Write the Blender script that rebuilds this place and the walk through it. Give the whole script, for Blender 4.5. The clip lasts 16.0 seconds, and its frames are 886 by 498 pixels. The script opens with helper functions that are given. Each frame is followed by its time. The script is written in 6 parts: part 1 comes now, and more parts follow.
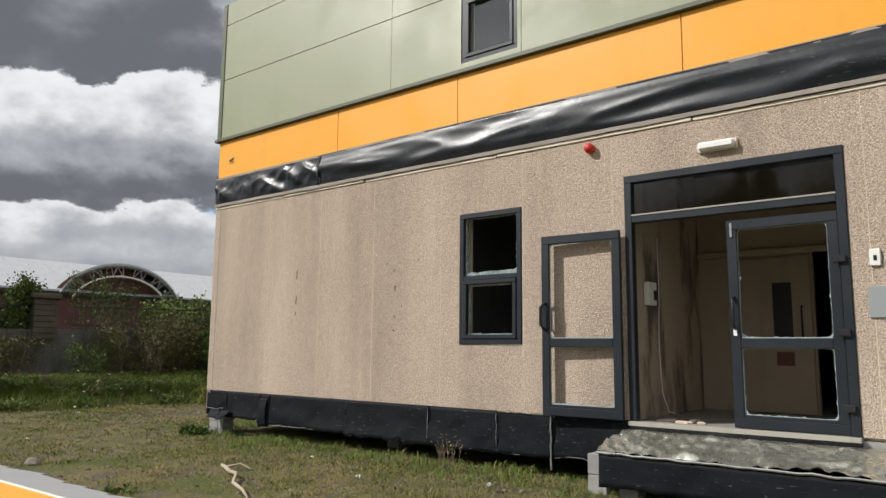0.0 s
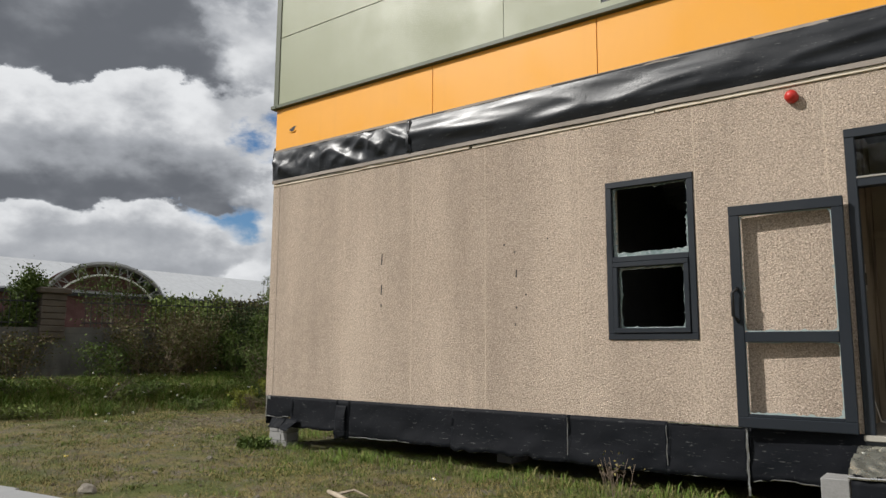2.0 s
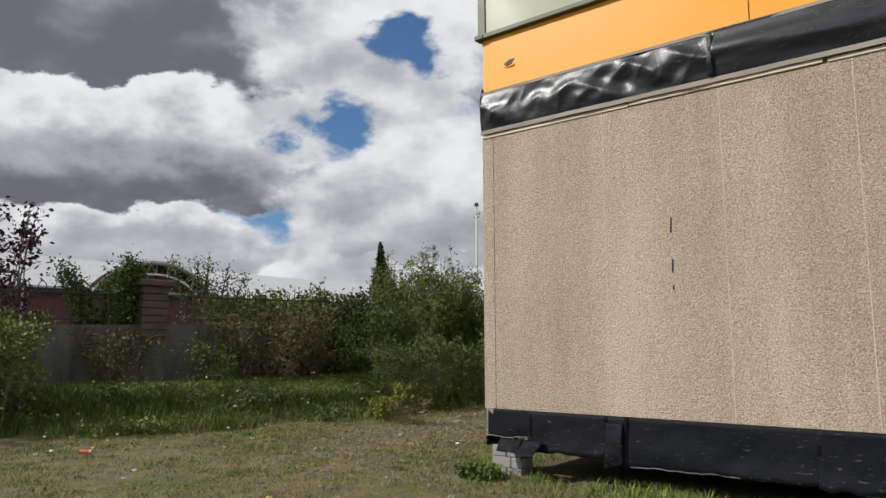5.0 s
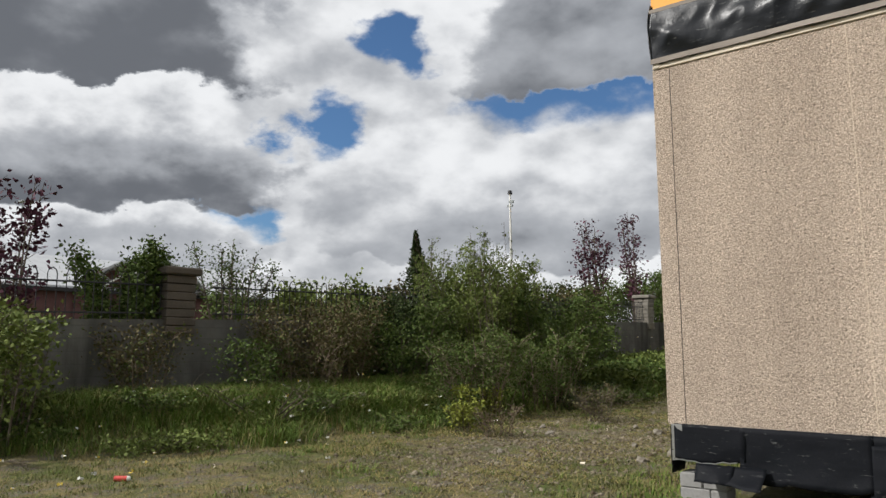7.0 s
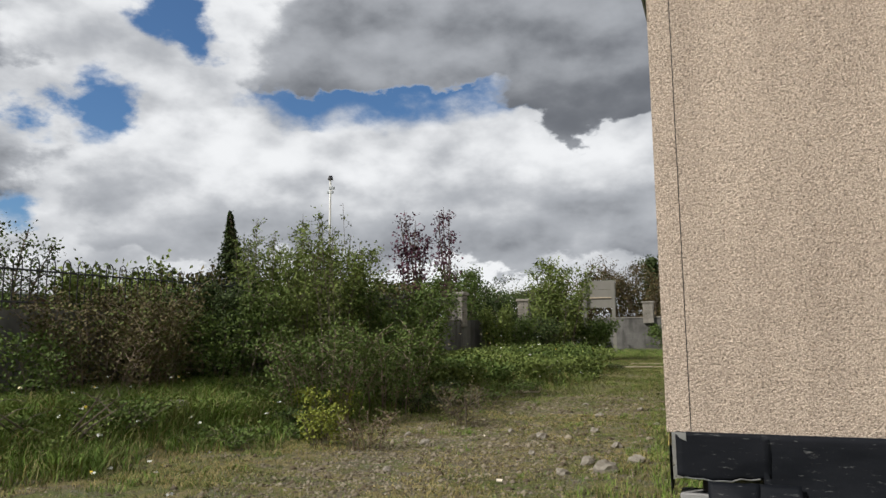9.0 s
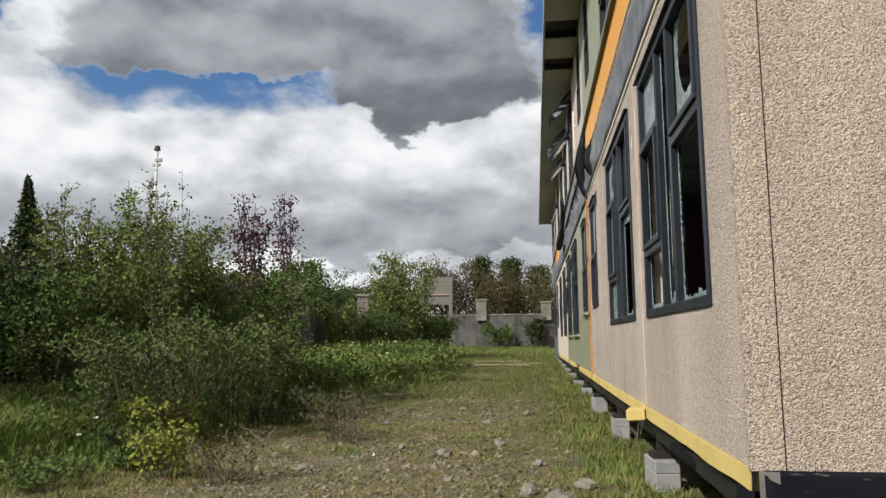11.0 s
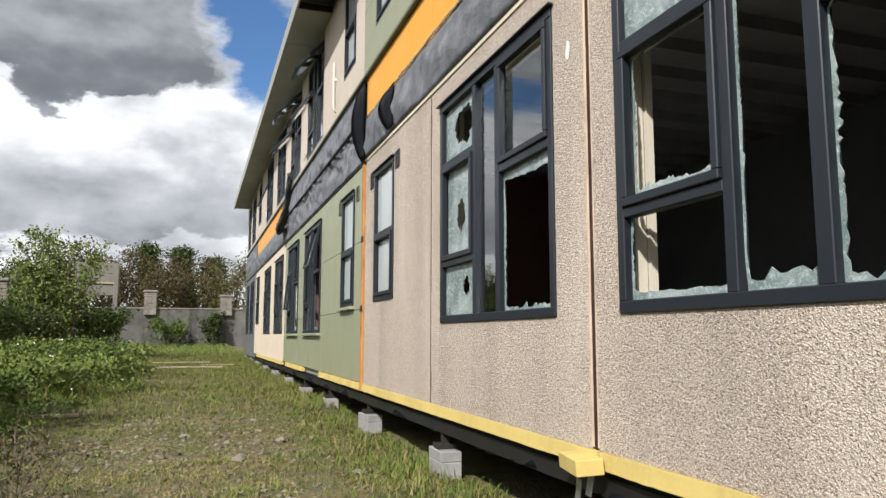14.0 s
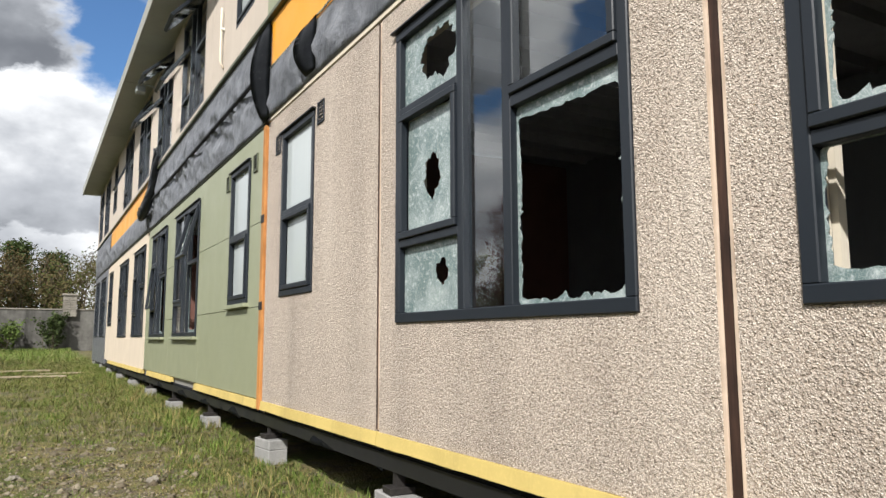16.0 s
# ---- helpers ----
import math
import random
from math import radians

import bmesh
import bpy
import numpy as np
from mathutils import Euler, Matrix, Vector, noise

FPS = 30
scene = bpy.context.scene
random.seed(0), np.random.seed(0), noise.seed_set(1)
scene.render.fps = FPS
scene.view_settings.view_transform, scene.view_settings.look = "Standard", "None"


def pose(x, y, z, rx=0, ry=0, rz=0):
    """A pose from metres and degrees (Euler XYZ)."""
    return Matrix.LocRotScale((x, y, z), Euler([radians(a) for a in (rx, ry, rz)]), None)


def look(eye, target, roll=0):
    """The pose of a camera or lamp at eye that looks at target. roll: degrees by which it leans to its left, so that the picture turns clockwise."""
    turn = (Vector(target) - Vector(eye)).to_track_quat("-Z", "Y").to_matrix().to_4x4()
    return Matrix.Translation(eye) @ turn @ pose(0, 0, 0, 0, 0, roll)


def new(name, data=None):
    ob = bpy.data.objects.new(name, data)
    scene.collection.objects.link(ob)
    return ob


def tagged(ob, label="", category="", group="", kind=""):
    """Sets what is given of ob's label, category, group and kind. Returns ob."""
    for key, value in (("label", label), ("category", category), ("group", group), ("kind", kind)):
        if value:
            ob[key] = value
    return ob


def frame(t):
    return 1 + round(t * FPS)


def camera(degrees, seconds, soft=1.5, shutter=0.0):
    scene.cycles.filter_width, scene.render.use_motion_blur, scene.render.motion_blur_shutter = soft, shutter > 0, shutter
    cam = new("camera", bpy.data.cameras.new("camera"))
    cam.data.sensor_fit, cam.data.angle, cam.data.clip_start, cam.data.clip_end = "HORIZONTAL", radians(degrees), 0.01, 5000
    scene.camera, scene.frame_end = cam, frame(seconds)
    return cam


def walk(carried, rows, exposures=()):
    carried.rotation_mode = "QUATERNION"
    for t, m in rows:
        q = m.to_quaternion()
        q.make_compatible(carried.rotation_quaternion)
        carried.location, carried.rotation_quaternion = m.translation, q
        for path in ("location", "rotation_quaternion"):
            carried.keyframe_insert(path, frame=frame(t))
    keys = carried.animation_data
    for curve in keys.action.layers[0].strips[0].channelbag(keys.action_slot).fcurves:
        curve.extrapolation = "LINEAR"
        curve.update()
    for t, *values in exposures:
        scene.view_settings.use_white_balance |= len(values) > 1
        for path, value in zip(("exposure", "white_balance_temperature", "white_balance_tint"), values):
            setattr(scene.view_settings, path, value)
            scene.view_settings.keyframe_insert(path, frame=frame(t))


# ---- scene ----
cam = camera(63.3, 16.0)
METRES, EYE, TILT, LEAN, TURN = 19.7, 1.5, 0.0, 0.0, 38.4
ROWS = [
    (0.0, 0.0, 0.0, 0.0, -0.07, 7.9, -0.54),
    (0.5, -0.0254, 0.0219, -0.0022, 0.11, 8.0, -0.56),
    (1.0, -0.0483, 0.0457, -0.0024, 1.04, 7.97, -0.45),
    (1.5, -0.0697, 0.0686, -0.0013, 0.69, 7.84, -0.4),
    (2.0, -0.0911, 0.0901, -0.002, -1.52, 7.88, -0.31),
    (2.5, -0.1124, 0.1143, 0.0004, -3.38, 7.68, -0.19),
    (3.0, -0.1366, 0.1327, -0.0002, -4.57, 7.8, -0.25),
    (3.5, -0.16, 0.1557, -0.0019, -4.32, 7.92, -0.19),
    (4.0, -0.1836, 0.1786, -0.0026, -2.76, 7.89, -0.17),
    (4.5, -0.2084, 0.2012, -0.0043, -2.76, 7.87, -0.14),
    (5.0, -0.2334, 0.2264, -0.0019, 0.9, 7.68, 0.11),
    (7.5, -0.3333, 0.3614, -0.0045, -0.66, 7.63, 0.35),
    (8.0, -0.3487, 0.3862, -0.0051, -5.92, 7.66, 0.43),
    (8.5, -0.3605, 0.4139, -0.006, -11.82, 7.57, 0.47),
    (9.0, -0.3682, 0.4413, -0.0076, -17.07, 7.57, 0.49),
    (11.5, -0.3677, 0.5835, -0.0069, -35.11, 7.13, 0.4),
    (12.0, -0.3615, 0.6130, -0.0047, -40.39, 7.0, 0.46),
    (12.5, -0.3486, 0.6411, -0.0040, -46.86, 6.69, 0.42),
    (13.0, -0.3421, 0.6698, -0.0054, -52.08, 6.91, 0.15),
    (13.5, -0.3331, 0.6970, -0.0046, -54.98, 6.96, -0.03),
    (14.0, -0.3222, 0.7228, -0.0043, -57.32, 6.94, -0.08),
    (14.5, -0.3104, 0.7435, -0.0043, -61.63, 7.15, 0.12),
    (15.0, -0.2915, 0.7621, -0.0033, -66.86, 7.06, 0.02),
    (15.5, -0.2746, 0.7834, -0.0029, -68.15, 7.0, -0.04),
    (16.0, -0.2574, 0.8051, -0.0032, -68.03, 7.08, 0.18),
]
walk(cam, [(t, pose(0, 0, EYE, TILT, LEAN, TURN) @ pose(METRES * x, METRES * y, METRES * z, 90 + pitch, roll, yaw)) for t, x, y, z, yaw, pitch, roll in ROWS],
     [(0.0, -0.03), (1.5, -0.13), (4.0, -0.18), (5.0, -0.10), (7.5, -0.02), (9.0, 0.0), (11.5, 0.13), (13.5, 0.38), (16.0, 0.50)])
# ---- world, sun ----
def sky_world():
    w = bpy.data.worlds.new("sky")
    scene.world = w
    w.use_nodes = True
    nt = w.node_tree
    nt.nodes.clear()
    N, L = nt.nodes.new, nt.links.new

    def op(kind, a, b=None, c=None):
        n = N("ShaderNodeMath")
        n.operation = kind
        for i, v in enumerate((a, b, c)):
            if v is None:
                continue
            if isinstance(v, (int, float)):
                n.inputs[i].default_value = v
            else:
                L(v, n.inputs[i])
        return n.outputs[0]

    def vop(kind, a, b):
        n = N("ShaderNodeVectorMath")
        n.operation = kind
        for i, v in enumerate((a, b)):
            if isinstance(v, tuple):
                n.inputs[i].default_value = v
            else:
                L(v, n.inputs[i])
        return n.outputs[1] if kind in ("LENGTH", "DISTANCE") else n.outputs[0]

    def ramp(v, lo, hi, a=0.0, b=1.0):
        n = N("ShaderNodeMapRange")
        n.interpolation_type = "SMOOTHSTEP"
        L(v, n.inputs[0])
        for i, x in enumerate((lo, hi, a, b)):
            n.inputs[i + 1].default_value = x
        return n.outputs[0]

    def noise_at(vec, scale, detail, rough=0.55, out=0):
        n = N("ShaderNodeTexNoise")
        L(vec, n.inputs["Vector"])
        n.inputs["Scale"].default_value = scale
        n.inputs["Detail"].default_value = detail
        n.inputs["Roughness"].default_value = rough
        return n.outputs[out]

    def mix(f, a, b):
        n = N("ShaderNodeMix")
        n.data_type = "RGBA"
        if isinstance(f, (int, float)):
            n.inputs[0].default_value = f
        else:
            L(f, n.inputs[0])
        for i, v in ((6, a), (7, b)):
            if isinstance(v, tuple):
                n.inputs[i].default_value = (*v, 1)
            else:
                L(v, n.inputs[i])
        return n.outputs[2]

    way = N("ShaderNodeTexCoord").outputs["Generated"]
    parts = N("ShaderNodeSeparateXYZ")
    L(way, parts.inputs[0])
    stretch = vop("MULTIPLY", way, (1, 1, 1.7))
    jitter = N("ShaderNodeSeparateXYZ")
    L(vop("SUBTRACT", noise_at(stretch, 7.0, 9, 0.56, 1), (0.5, 0.5, 0.5)), jitter.inputs[0])
    # degrees round from the y axis and up, made uneven for billowing edges
    around = op("MULTIPLY_ADD", op("ARCTAN2", op("MULTIPLY", parts.outputs[0], -1.0), parts.outputs[1]), 57.3, op("MULTIPLY", jitter.outputs[0], 17.0))
    height = op("MULTIPLY_ADD", op("ARCSINE", parts.outputs[2]), 57.3, op("MULTIPLY", jitter.outputs[2], 11.0))
    # puffs: bright where the cloud thins towards the light above, dark below
    puff = op("SUBTRACT", noise_at(stretch, 7.5, 8, 0.5), noise_at(vop("ADD", stretch, (-0.010, -0.014, 0.045)), 7.5, 8, 0.5))
    mass, grain = op("SUBTRACT", noise_at(stretch, 3.0, 5, 0.5), 0.5), op("SUBTRACT", noise_at(stretch, 10.0, 8, 0.56), 0.5)
    relief = op("ADD", op("MULTIPLY", puff, 1.15), op("MULTIPLY", grain, 0.28))

    def oval(az, el, wa, we, flat=1.0):
        u = op("DIVIDE", op("SUBTRACT", around, az), wa)
        v = op("DIVIDE", op("SUBTRACT", height, el), we)
        low = op("MULTIPLY", op("MINIMUM", v, 0.0), flat)
        tall = op("ADD", op("MAXIMUM", v, 0.0), low)
        return op("SQRT", op("ADD", op("MULTIPLY", u, u), op("MULTIPLY", tall, tall))), v

    # a bright, broken layer everywhere
    tone = op("ADD", op("MULTIPLY_ADD", mass, 0.9, 0.74), relief)
    cover = ramp(op("ADD", mass, op("MULTIPLY", grain, 0.5)), -0.42, -0.32)
    for az, el, wa, we, s in GAPS:
        d, v = oval(az, el, wa, we)
        cover = op("MULTIPLY", cover, ramp(op("ADD", d, op("MULTIPLY", grain, 1.3)), 0.62, 1.25, 1.0 - s, 1.0))
    # heaped clouds: white heads, flat grey undersides
    for az, el, wa, we, base, head in CLOUDS:
        d, v = oval(az, el, wa, we, we * 0.6)
        mask = ramp(d, 1.15, 0.85)
        own = op("ADD", ramp(v, 0.0, 0.95, base, head), op("MULTIPLY", relief, 0.45 + 0.55 * head))
        tone = op("ADD", op("MULTIPLY", tone, op("SUBTRACT", 1.0, mask)), op("MULTIPLY", own, mask))
        cover = op("MAXIMUM", cover, mask)
    col = mix(ramp(tone, -0.05, 0.5), (0.16, 0.172, 0.195), (0.44, 0.46, 0.495))
    col = mix(ramp(tone, 0.4, 1.02), col, (0.93, 0.945, 0.965))
    sky = N("ShaderNodeTexSky")
    sky.sky_type = "NISHITA"
    sky.sun_disc = False
    sky.sun_elevation, sky.sun_rotation = radians(SUN_UP), radians(SUN_AROUND)
    sky.ozone_density = 2.0
    blue = N("ShaderNodeBackground")
    deep = N("ShaderNodeMix")
    deep.data_type, deep.blend_type = "RGBA", "MULTIPLY"
    deep.inputs[0].default_value = 1.0
    L(sky.outputs[0], deep.inputs[6])
    deep.inputs[7].default_value = (0.72, 0.98, 1.22, 1)
    L(deep.outputs[2], blue.inputs[0])
    blue.inputs[1].default_value = 0.085
    cloud = N("ShaderNodeBackground")
    L(col, cloud.inputs[0])
    cloud.inputs[1].default_value = 0.95
    both = N("ShaderNodeMixShader")
    L(cover, both.inputs[0])
    L(blue.outputs[0], both.inputs[1])
    L(cloud.outputs[0], both.inputs[2])
    out = N("ShaderNodeOutputWorld")
    L(both.outputs[0], out.inputs[0])


SUN_UP, SUN_AROUND = 39.3, 222.0
# blue gaps: degrees round and up, half sizes, strength; heaped clouds: degrees round, base, half width, height, tone of underside and head
GAPS = [(48.0, 16.8, 2.9, 3.0, 1), (43.0, 23.4, 3.4, 2.2, 1), (53.7, 10.0, 3.2, 1.9, 1), (25.0, 18.3, 9.5, 2.5, 1), (31.0, 20.2, 4.0, 1.8, 0.9), (-3.4, 23.0, 4.0, 6.0, 1), (-11, 24, 5, 5, 0.7)]
CLOUDS = [(20, 8.0, 16, 10, 0.42, 0.9), (38, 8.2, 10, 8.6, 0.45, 0.92), (0, 8.0, 9, 9, 0.30, 0.85), (-12, 7.0, 9, 8, 0.34, 0.9),
          (66, 6.4, 14, 4.8, 0.42, 1.0), (62.5, 11.4, 11.5, 8.6, 0.10, 1.0), (80, 11.0, 12, 7, 0.12, 0.8),
          (65, 20.4, 12, 14, -0.02, 0.42), (24, 21.2, 12, 14, 0.22, 0.62), (9, 18.6, 8.0, 16, 0.12, 0.5)]
sky_world()
sun_lamp = new("sun", bpy.data.lights.new("sun", "SUN"))
sun_lamp.data.energy, sun_lamp.data.angle, sun_lamp.data.color = 4.7, radians(0.6), (1.0, 0.975, 0.935)
sun_lamp.matrix_world = look((-18, -20, 22), (0, 0, 0))

# ---- materials ----
class Mat:
    """A node material with short ways to make textures."""

    def __init__(self, name, rough=0.8, metal=0.0, spec=0.4):
        self.m = bpy.data.materials.new(name)
        self.m.use_nodes = True
        self.nt = self.m.node_tree
        self.b = self.nt.nodes["Principled BSDF"]
        self.b.inputs["Roughness"].default_value = rough
        self.b.inputs["Metallic"].default_value = metal
        self.b.inputs["Specular IOR Level"].default_value = spec
        self.co = self.nt.nodes.new("ShaderNodeTexCoord").outputs["Object"]

    def link(self, a, b):
        self.nt.links.new(a, b)

    def scaled(self, sx, sy, sz):
        n = self.nt.nodes.new("ShaderNodeMapping")
        n.inputs["Scale"].default_value = (sx, sy, sz)
        self.link(self.co, n.inputs[0])
        return n.outputs[0]

    def noise(self, scale, detail=4, rough=0.55, vec=None):
        n = self.nt.nodes.new("ShaderNodeTexNoise")
        n.inputs["Scale"].default_value = scale
        n.inputs["Detail"].default_value = detail
        n.inputs["Roughness"].default_value = rough
        self.link(vec or self.co, n.inputs["Vector"])
        return n.outputs[0]

    def voronoi(self, scale, feature="F1", vec=None, out=0):
        n = self.nt.nodes.new("ShaderNodeTexVoronoi")
        n.feature = feature
        n.inputs["Scale"].default_value = scale
        self.link(vec or self.co, n.inputs["Vector"])
        return n.outputs[out]

    def wave(self, scale, vec=None, axis="Z"):
        n = self.nt.nodes.new("ShaderNodeTexWave")
        n.bands_direction = axis
        n.inputs["Scale"].default_value = scale
        self.link(vec or self.co, n.inputs["Vector"])
        return n.outputs[1]

    def ramp(self, v, lo, hi, a=0.0, b=1.0):
        n = self.nt.nodes.new("ShaderNodeMapRange")
        self.link(v, n.inputs[0])
        for i, x in enumerate((lo, hi, a, b)):
            n.inputs[i + 1].default_value = x
        return n.outputs[0]

    def math(self, kind, a, b):
        n = self.nt.nodes.new("ShaderNodeMath")
        n.operation = kind
        for i, v in enumerate((a, b)):
            if isinstance(v, (int, float)):
                n.inputs[i].default_value = v
            else:
                self.link(v, n.inputs[i])
        return n.outputs[0]

    def mix(self, f, a, b, blend="MIX"):
        n = self.nt.nodes.new("ShaderNodeMix")
        n.data_type, n.blend_type = "RGBA", blend
        if isinstance(f, (int, float)):
            n.inputs[0].default_value = f
        else:
            self.link(f, n.inputs[0])
        for i, v in ((6, a), (7, b)):
            if isinstance(v, tuple):
                n.inputs[i].default_value = (*v, 1)
            else:
                self.link(v, n.inputs[i])
        return n.outputs[2]

    def random(self):
        return self.nt.nodes.new("ShaderNodeObjectInfo").outputs["Random"]

    def island(self):
        return self.nt.nodes.new("ShaderNodeNewGeometry").outputs["Random Per Island"]

    def colour(self, c):
        if isinstance(c, tuple):
            self.b.inputs["Base Color"].default_value = (*c, 1)
        else:
            self.link(c, self.b.inputs["Base Color"])
        return self

    def rough(self, v):
        self.link(v, self.b.inputs["Roughness"])
        return self

    def bump(self, h, strength, dist):
        n = self.nt.nodes.new("ShaderNodeBump")
        n.inputs["Strength"].default_value = strength
        n.inputs["Distance"].default_value = dist
        self.link(h, n.inputs["Height"])
        self.link(n.outputs[0], self.b.inputs["Normal"])
        return self


def render_mat(name, light, dark, streak, size=92.0, depth=0.0135):
    """Pebble-dash render: small stones in relief, shade painted into the pits between them, damp streaks running down.
    """
    m = Mat(name, 0.92, 0, 0.2)
    cell, edge, tone = m.voronoi(size), m.voronoi(size, "DISTANCE_TO_EDGE"), m.voronoi(size, out=1)
    grain = m.noise(170.0, 4, 0.7)
    runs = m.noise(1.0, 5, 0.55, m.scaled(1.3, 1.3, 0.13))
    blot = m.noise(0.7, 4)
    sep = m.nt.nodes.new("ShaderNodeSeparateColor")
    m.link(tone, sep.inputs[0])
    clump, pore_shade = m.noise(size * 0.52, 3, 0.62), m.noise(size * 1.15, 3, 0.6)
    c = m.mix(m.ramp(sep.outputs[0], 0.1, 0.9, 0.3, 1.0), dark, light)
    c = m.mix(m.ramp(sep.outputs[1], 0.8, 0.95, 0, 0.6), c, tuple(v * 0.5 for v in dark))
    c = m.mix(m.ramp(sep.outputs[2], 0.78, 0.9, 0, 0.7), c, tuple(min(0.97, v * 1.08) for v in light))
    # shadow between the stones, put into the colour at edges, hollows and pores
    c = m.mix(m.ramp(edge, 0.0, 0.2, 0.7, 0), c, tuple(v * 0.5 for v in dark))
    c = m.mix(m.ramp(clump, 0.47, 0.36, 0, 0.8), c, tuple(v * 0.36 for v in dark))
    c = m.mix(m.ramp(pore_shade, 0.42, 0.33, 0, 0.7), c, tuple(v * 0.3 for v in dark))
    c = m.mix(m.ramp(grain, 0.4, 0.75, 0, 0.3), c, tuple(v * 0.7 for v in dark))
    c = m.mix(m.ramp(runs, 0.47, 0.70, 0, streak), c, m.mix(1.0, c, (0.56, 0.55, 0.55), "MULTIPLY"))
    c = m.mix(m.ramp(runs, 0.42, 0.3, 0, 0.25), c, light)
    c = m.mix(m.ramp(blot, 0.45, 0.75, 0, 0.35), c, m.mix(1.0, c, (0.76, 0.74, 0.73), "MULTIPLY"))
    m.colour(c)
    h = m.math("ADD", m.math("MULTIPLY", m.ramp(cell, 0.0, 0.6, 1, 0), 0.55), m.math("ADD", m.math("MULTIPLY", clump, 1.3), m.math("MULTIPLY", grain, 0.25)))
    return m.bump(h, 1.0, depth).m


def paint_mat(name, c, rough=0.5, dirt=0.25, ribs=0.0, spec=0.4):
    m = Mat(name, rough, 0, spec)
    big, fine = m.noise(1.3, 5), m.noise(38, 4)
    runs = m.noise(1.0, 4, 0.6, m.scaled(5, 5, 0.3))
    col = m.mix(m.ramp(big, 0.4, 0.75, 0, dirt), c, tuple(v * 0.72 for v in c))
    col = m.mix(m.ramp(runs, 0.55, 0.8, 0, dirt), col, tuple(v * 0.6 + 0.02 for v in c))
    col = m.mix(m.ramp(fine, 0.5, 0.8, 0, dirt * 0.5), col, tuple(min(1, v * 1.2) for v in c))
    m.colour(col).rough(m.ramp(big, 0.3, 0.7, rough - 0.08, min(1, rough + 0.12)))
    if ribs:
        return m.bump(m.wave(ribs), 0.22, 0.003).m
    return m.bump(fine, 0.12, 0.003).m


def metal_mat(name, c, rough=0.4, metal=0.9):
    m = Mat(name, rough, metal)
    n = m.noise(14, 5)
    m.colour(m.mix(m.ramp(n, 0.4, 0.7, 0, 0.6), c, tuple(v * 0.5 for v in c)))
    return m.rough(m.ramp(n, 0.3, 0.7, rough - 0.12, rough + 0.2)).bump(n, 0.2, 0.004).m


def membrane_mat(name, dull, crisp=1.0):
    m = Mat(name, 0.3, 0, 0.36 - 0.24 * dull)
    n, f = m.noise(3.0, 6, 0.6, m.scaled(0.6, 0.6, 2.6)), m.noise(24, 5, 0.7)
    scuff = m.ramp(m.noise(9.0, 8, 0.75, m.scaled(1, 1, 5)), 0.60, 0.68, 0, 0.7)
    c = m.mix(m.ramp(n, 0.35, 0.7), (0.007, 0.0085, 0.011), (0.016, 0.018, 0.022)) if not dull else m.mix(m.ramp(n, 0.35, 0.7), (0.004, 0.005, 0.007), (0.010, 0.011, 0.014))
    m.colour(m.mix(scuff, c, (0.16, 0.16, 0.155)))
    m.rough(m.ramp(n, 0.3, 0.7, 0.28 + 0.3 * dull, 0.44 + 0.3 * dull))
    crinkle = m.math("ABSOLUTE", m.math("SUBTRACT", m.noise(7.5, 6, 0.62, m.scaled(1.5, 1.5, 1.0)), 0.5), 0)
    return m.bump(m.math("ADD", m.math("MULTIPLY", crinkle, 1.6), m.math("MULTIPLY", f, 0.22)), (0.30 - 0.12 * dull) * crisp, 0.022).m


def sheeting_mat():
    """Worn grey-black sheet that has dulled in the weather."""
    m = Mat("weathered_sheeting", 0.38, 0, 0.5)
    n, f = m.noise(3.4, 7, 0.65), m.noise(30, 5, 0.7)
    m.colour(m.mix(m.ramp(n, 0.35, 0.68), (0.075, 0.08, 0.09), (0.21, 0.218, 0.238)))
    return m.bump(m.math("ADD", n, m.math("MULTIPLY", f, 0.2)), 0.7, 0.05).m


def glass_mat(name, tint=(0.92, 0.96, 0.95), ior=1.85):
    m = Mat(name, 0.02, 0, 0.5)
    m.colour(tint)
    m.b.inputs["Transmission Weight"].default_value = 1.0
    m.b.inputs["IOR"].default_value = ior
    n = m.noise(5, 4)
    return m.rough(m.ramp(n, 0.4, 0.8, 0.0, 0.06)).m


def crazed_mat():
    """Toughened glass that has crazed into small crumbs but still hangs in its frame."""
    m = Mat("crazed_glass", 0.25, 0, 0.6)
    edge = m.voronoi(75, "DISTANCE_TO_EDGE")
    big = m.noise(3.5, 5, 0.6)
    line = m.ramp(edge, 0.0, 0.05, 1, 0)
    star = m.noise(26, 6, 0.75)
    c = m.mix(m.ramp(big, 0.4, 0.65), (0.20, 0.28, 0.275), (0.42, 0.50, 0.49))
    c = m.mix(m.ramp(star, 0.52, 0.66, 0, 0.8), c, (0.8, 0.86, 0.85))
    m.colour(m.mix(m.math("MULTIPLY", line, m.ramp(big, 0.35, 0.7, 0.3, 1)), c, (0.9, 0.93, 0.93)))
    m.b.inputs["Transmission Weight"].default_value = 0.35
    m.b.inputs["IOR"].default_value = 1.45
    return m.bump(edge, 0.35, 0.004).m


